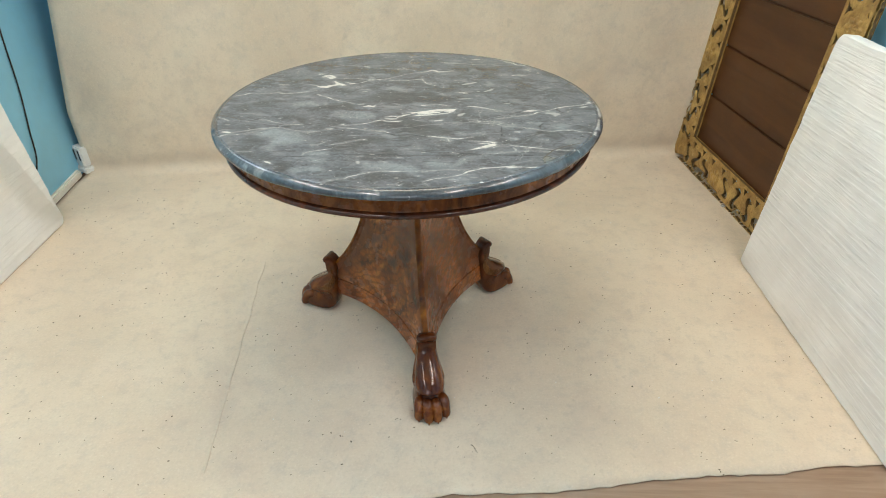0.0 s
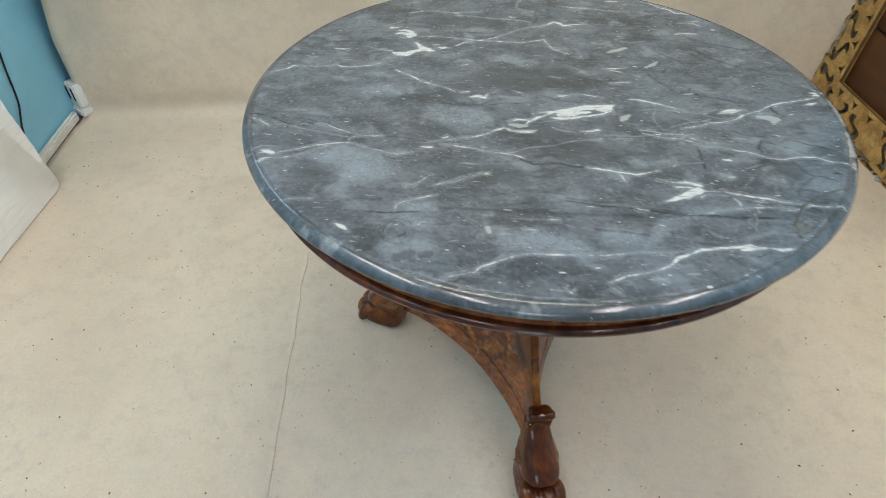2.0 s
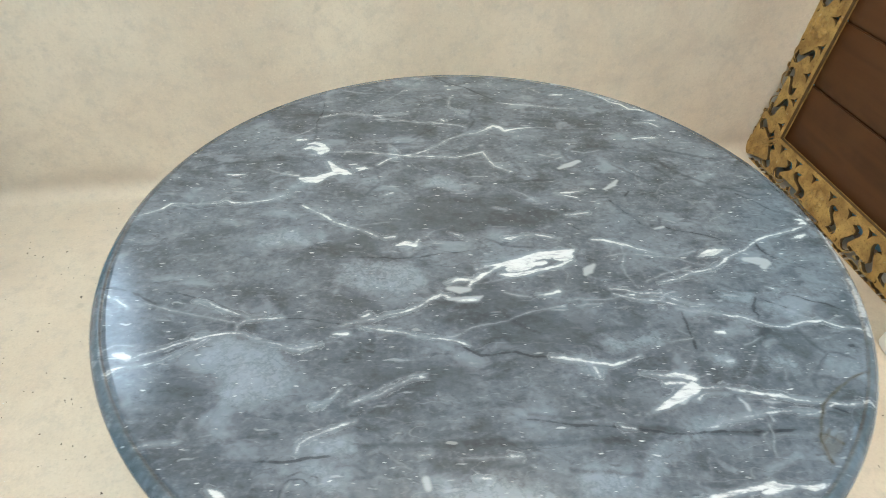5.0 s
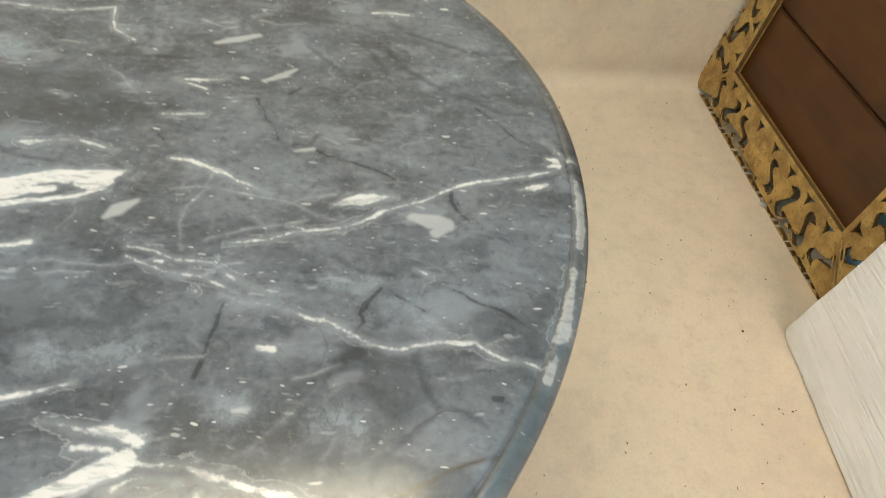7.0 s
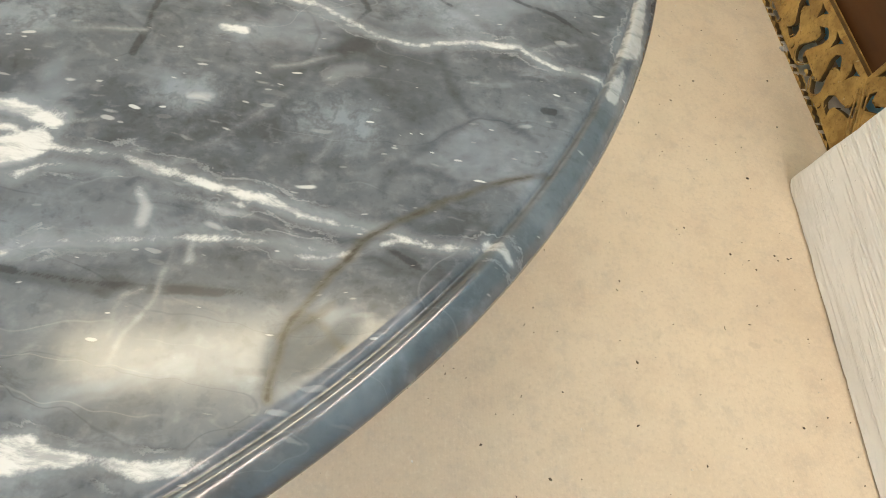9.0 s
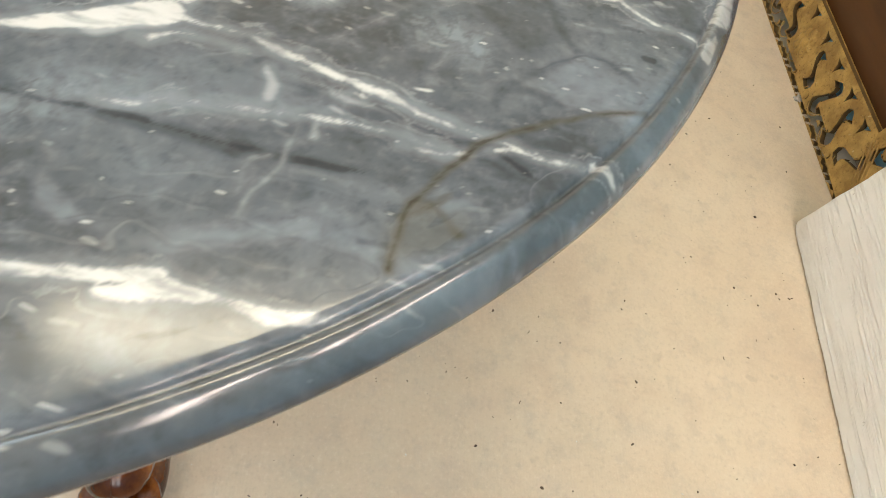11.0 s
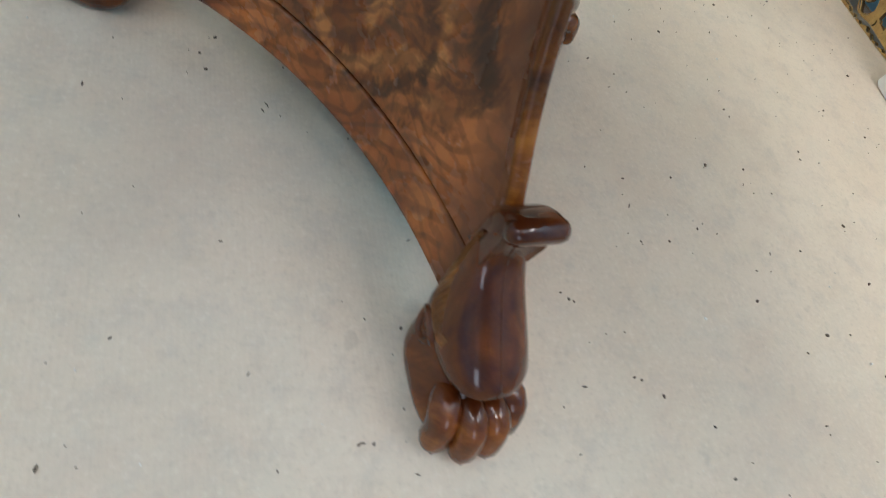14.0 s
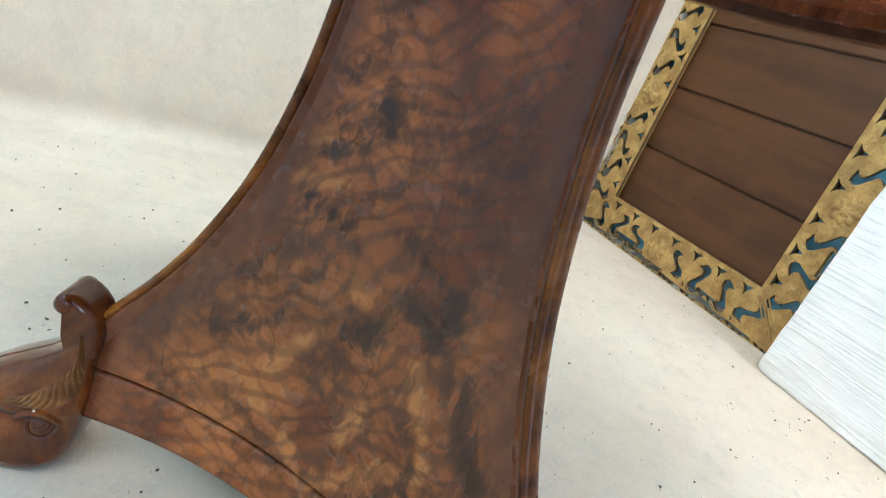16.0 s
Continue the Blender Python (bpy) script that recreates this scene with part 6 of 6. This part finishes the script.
def carved_frame():
    wide, tall, rim = 0.95, 1.34, 0.146
    # local x along the wall towards the camera, local y up, local z towards the room
    base = Vector((1.205, 2.862, 0.0))
    along = Vector((1.292, 1.955, 0.0)) - base
    along.normalize()
    up = Vector((math.sin(radians(3.2)), 0, math.cos(radians(3.2))))
    out = along.cross(up).normalized()
    up = out.cross(along).normalized()
    if out.x > 0:
        out = -out
    base += 0.024 * out + 0.012 * along
    m = Matrix(((along.x, up.x, out.x, base.x), (along.y, up.y, out.y, base.y), (along.z, up.z, out.z, base.z + 0.002), (0, 0, 0, 1)))
    ob = holder("carved_frame", m, "large pierced ochre gilt frame with brown boards leaning on the wall", "frame")
    turn = lambda x, y, deg: pose(x, y, 0, 0, 0, deg)
    flip = Matrix.Diagonal((-1, 1, 1, 1))
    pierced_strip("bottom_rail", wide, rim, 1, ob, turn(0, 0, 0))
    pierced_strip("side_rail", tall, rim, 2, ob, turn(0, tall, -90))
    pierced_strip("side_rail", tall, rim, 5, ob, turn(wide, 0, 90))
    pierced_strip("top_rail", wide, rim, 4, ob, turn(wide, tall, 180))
    # rebate edge inside
    bm = bmesh.new()
    a, b, c, d = rim, wide - rim, rim, tall - rim
    for x0, x1, y0, y1 in ((a - 0.008, b + 0.008, c - 0.008, c), (a - 0.008, b + 0.008, d, d + 0.008), (a - 0.008, a, c, d), (b, b + 0.008, c, d)):
        box(bm, x0, x1, y0, y1, -0.016, -0.0085, 0.002)
    part("rebate_edge", bm, GILT, ob, "plain ochre inner edge")
    y, k = c - 0.012, 0
    while y < d:
        y1 = min(y + 0.2215, d + 0.012)
        bm = box(bmesh.new(), a - 0.012, b + 0.012, y + 0.0036, y1 - 0.0036, -0.028, -0.017, 0.003)
        part("board", bm, BOARD, ob, "brown stained pine backing board" if k == 0 else "")
        y, k = y1, k + 1
    bm = box(bmesh.new(), a - 0.010, b + 0.010, c - 0.01, d + 0.01, -0.032, -0.0285)
    part("back_sheet", bm, BOARD, ob, "brown batten sheet behind the boards", False)


carved_frame()


# ================= the white boards =================
def foam_board(name, m, length, tall, thick, label, bite, low=0.4, material=None):
    """A board standing on its long edge: x along, y thickness away from the room, z up. Rounded corners, chipped edges."""
    loop = []
    r = 0.03
    for cx, cz, a0 in ((r, r * low, 180), (length - r, r * low, 270), (length - r, tall - r, 0), (r, tall - r, 90)):
        rr = r if cz > r else r * low
        for k in range(7):
            a = radians(a0 + 15 * k)
            loop.append((cx + r * math.cos(a), cz + rr * math.sin(a)))
    dense = []
    for p, q in zip(loop, loop[1:] + loop[:1]):
        steps = max(1, int(math.dist(p, q) / 0.012))
        for k in range(steps):
            dense.append((p[0] + (q[0] - p[0]) * k / steps, p[1] + (q[1] - p[1]) * k / steps))
    bm = bmesh.new()
    rings = []
    for inset, y in ((0.004, 0.0), (0.0, 0.004), (0.0, thick - 0.004), (0.004, thick)):
        ring = []
        for x, z in dense:
            j = 0.0035 * noise.noise((x * 14 + bite, z * 14, 0)) + 0.0025 * max(0, noise.noise((x * 47, z * 47, bite)))
            dx = (x - length / 2) / (length / 2)
            dz = (z - tall / 2) / (tall / 2)
            ring.append(bm.verts.new((x - dx * (inset + j), y, max(0.0, z - dz * (inset + j)))))
        rings.append(ring)
    n = len(dense)
    for a, b in zip(rings, rings[1:]):
        for i in range(n):
            bm.faces.new((a[i], a[(i + 1) % n], b[(i + 1) % n], b[i]))
    bm.faces.new(rings[0])
    bm.faces.new(rings[-1][::-1])
    bmesh.ops.recalc_face_normals(bm, faces=bm.faces)
    return thing(name, bm, material or FOAM, m, label, "board", group="white boards")


def lean_pose(start, end, degrees):
    """x from start to end on the floor, leaning back by degrees (towards local +y)."""
    start, end = Vector(start), Vector(end)
    x = (end - start).normalized()
    y = Vector((0, 0, 1)).cross(x)
    z = Vector((0, 0, 1)) * math.cos(radians(degrees)) + y * math.sin(radians(degrees))
    y = z.cross(x)
    return Matrix(((x.x, y.x, z.x, start.x), (x.y, y.y, z.y, start.y), (x.z, y.z, z.z, start.z), (0, 0, 0, 1)))


foam_board("white_board", lean_pose((1.136, 1.866, 0.002), (1.147, 0.894, 0.002), 4.4), 1.25, 0.835, 0.045,
           "white board with a ribbed foam surface standing beside the gilt frame", 1.0)
foam_board("white_board", lean_pose((-1.525, 1.29, 0.002), (-1.555, 2.035, 0.002), 6.6), 0.77, 1.18, 0.045,
           "white foam board with rounded corners leaning on the blue wall", 5.0, 1.0, SMOOTH_FOAM)


# ================= small things =================
def power_socket():
    m = ROOM @ pose(LEFT + 0.030, 2.70, 0.014, 0, 0, -38)
    ob = holder("power_socket", m, "white plastic double socket block in the corner", "socket")
    part("socket_body", box(bmesh.new(), -0.034, 0.034, -0.020, 0.020, 0.030, 0.125, 0.005), WHITE, ob)
    part("socket_foot", box(bmesh.new(), -0.044, 0.046, -0.030, 0.024, 0.0, 0.030, 0.006), WHITE, ob)
    for x in (-0.017, 0.017):
        part("slot", box(bmesh.new(), x - 0.0055, x + 0.0055, -0.0215, -0.0185, 0.060, 0.112, 0.001), BLACK, ob, "dark socket slot")


def hanging_cable():
    bm = bmesh.new()
    keys = [(2.05, 2.54), (1.60, 2.535), (1.15, 2.53), (0.85, 2.522), (0.694, 2.507), (0.56, 2.488), (0.433, 2.462), (0.33, 2.440), (0.22, 2.415), (0.157, 2.368), (0.10, 2.345), (0.046, 2.335)]
    pts = [(LEFT + 0.006, smooth_curve(sorted(keys), z) + 0.004 * math.sin(z * 17), z) for z in [2.05 - 0.02 * k for k in range(101)]]
    tube(bm, pts, 0.0032, 8)
    thing("cable", bm, BLACK, ROOM, "thin black cable hanging down the blue wall", "cable")


power_socket()
hanging_cable()


def litter():
    """Wood chips, crumbs and threads swept about the sheet."""
    rnd = random.Random(7)
    bm, pale = bmesh.new(), bmesh.new()

    def flake(b, x, y, size):
        a, e = rnd.uniform(0, math.pi), rnd.uniform(0.25, 0.75)
        pts = []
        n = rnd.choice((4, 5, 6))
        for k in range(n):
            q = 2 * math.pi * k / n + rnd.uniform(-0.35, 0.35)
            px, py = size * math.cos(q), size * e * math.sin(q)
            pts.append((x + px * math.cos(a) - py * math.sin(a), y + px * math.sin(a) + py * math.cos(a)))
        low = [b.verts.new((px, py, 0.0012)) for px, py in pts]
        high = [b.verts.new((x + 0.8 * (px - x), y + 0.8 * (py - y), 0.0020 + size * rnd.uniform(0.25, 0.6))) for px, py in pts]
        b.faces.new(high)
        for k in range(n):
            b.faces.new((low[k], low[(k + 1) % n], high[(k + 1) % n], high[k]))

    known = ((0.846, 1.885, 3), (0.876, 1.71, 4), (0.30, 1.33, 3), (0.69, 1.18, 4), (0.41, 1.365, 4), (-0.203, 0.93, 5), (0.585, 1.62, 3), (0.325, 1.09, 4), (-0.222, 1.016, 5),
             (0.166, 1.235, 4), (-0.315, 1.062, 5), (1.09, 1.667, 5), (-0.699, 1.05, 5), (0.735, 0.94, 5), (0.51, 1.93, 5), (-1.11, 1.74, 4), (-1.09, 1.53, 4), (-0.985, 1.715, 4))
    for x, y, s in known:
        flake(bm, x, y, s * 0.0006)
        for _ in range(rnd.choice((0, 1, 2))):
            flake(bm, x + rnd.gauss(0, 0.012), y + rnd.gauss(0, 0.012), s * 0.0005)
    for _ in range(850):
        u, v = rnd.uniform(-1.33, 1.45), rnd.uniform(0.86, 2.62)
        q = ROOM @ Vector((u, v, 0))
        flake(bm if rnd.random() < 0.93 else pale, q.x, q.y, min(0.0036, 0.0008 + rnd.expovariate(1 / 0.0009)))
    for _ in range(80):
        q = ROOM @ Vector((rnd.uniform(-1.3, 1.4), rnd.uniform(0.9, 2.5), 0))
        a, l = rnd.uniform(0, 6.28), rnd.uniform(0.003, 0.008)
        pts = [(q.x + l * (k / 5 - 0.5) * math.cos(a + 0.5 * k / 5), q.y + l * (k / 5 - 0.5) * math.sin(a + 0.5 * k / 5), 0.0022) for k in range(6)]
        tube(bm, pts, rnd.uniform(0.0005, 0.0009), 5)
    tube(bm, [(0.119 + 0.0020 * k, 0.999 - 0.0026 * k + 0.004 * math.sin(k * 0.5), 0.0024) for k in range(9)], 0.0008, 6)
    bmesh.ops.recalc_face_normals(bm, faces=bm.faces)
    bmesh.ops.recalc_face_normals(pale, faces=pale.faces)
    thing("floor_litter", bm, SPECK, Matrix.Identity(4), "dark wood chips and crumbs scattered over the canvas", "litter", "stuff", smooth=False)
    thing("pale_crumbs", pale, CHALK, Matrix.Identity(4), "pale crumbs scattered over the canvas", "litter", "stuff", smooth=False)


litter()


def plastic_scrap():
    bm = bmesh.new()
    bmesh.ops.create_icosphere(bm, subdivisions=3, radius=0.02)
    for v in bm.verts:
        k = 1 + 0.7 * noise.noise(v.co * 90)
        v.co = Vector((v.co.x * k * 0.9, v.co.y * k * 0.6, max(-0.004, v.co.z * k * 0.35)))
    thing("plastic_scrap", bm, FILM, pose(1.238, 2.285, 0.006), "crumpled scrap of clear plastic on the canvas", "scrap")


plastic_scrap()
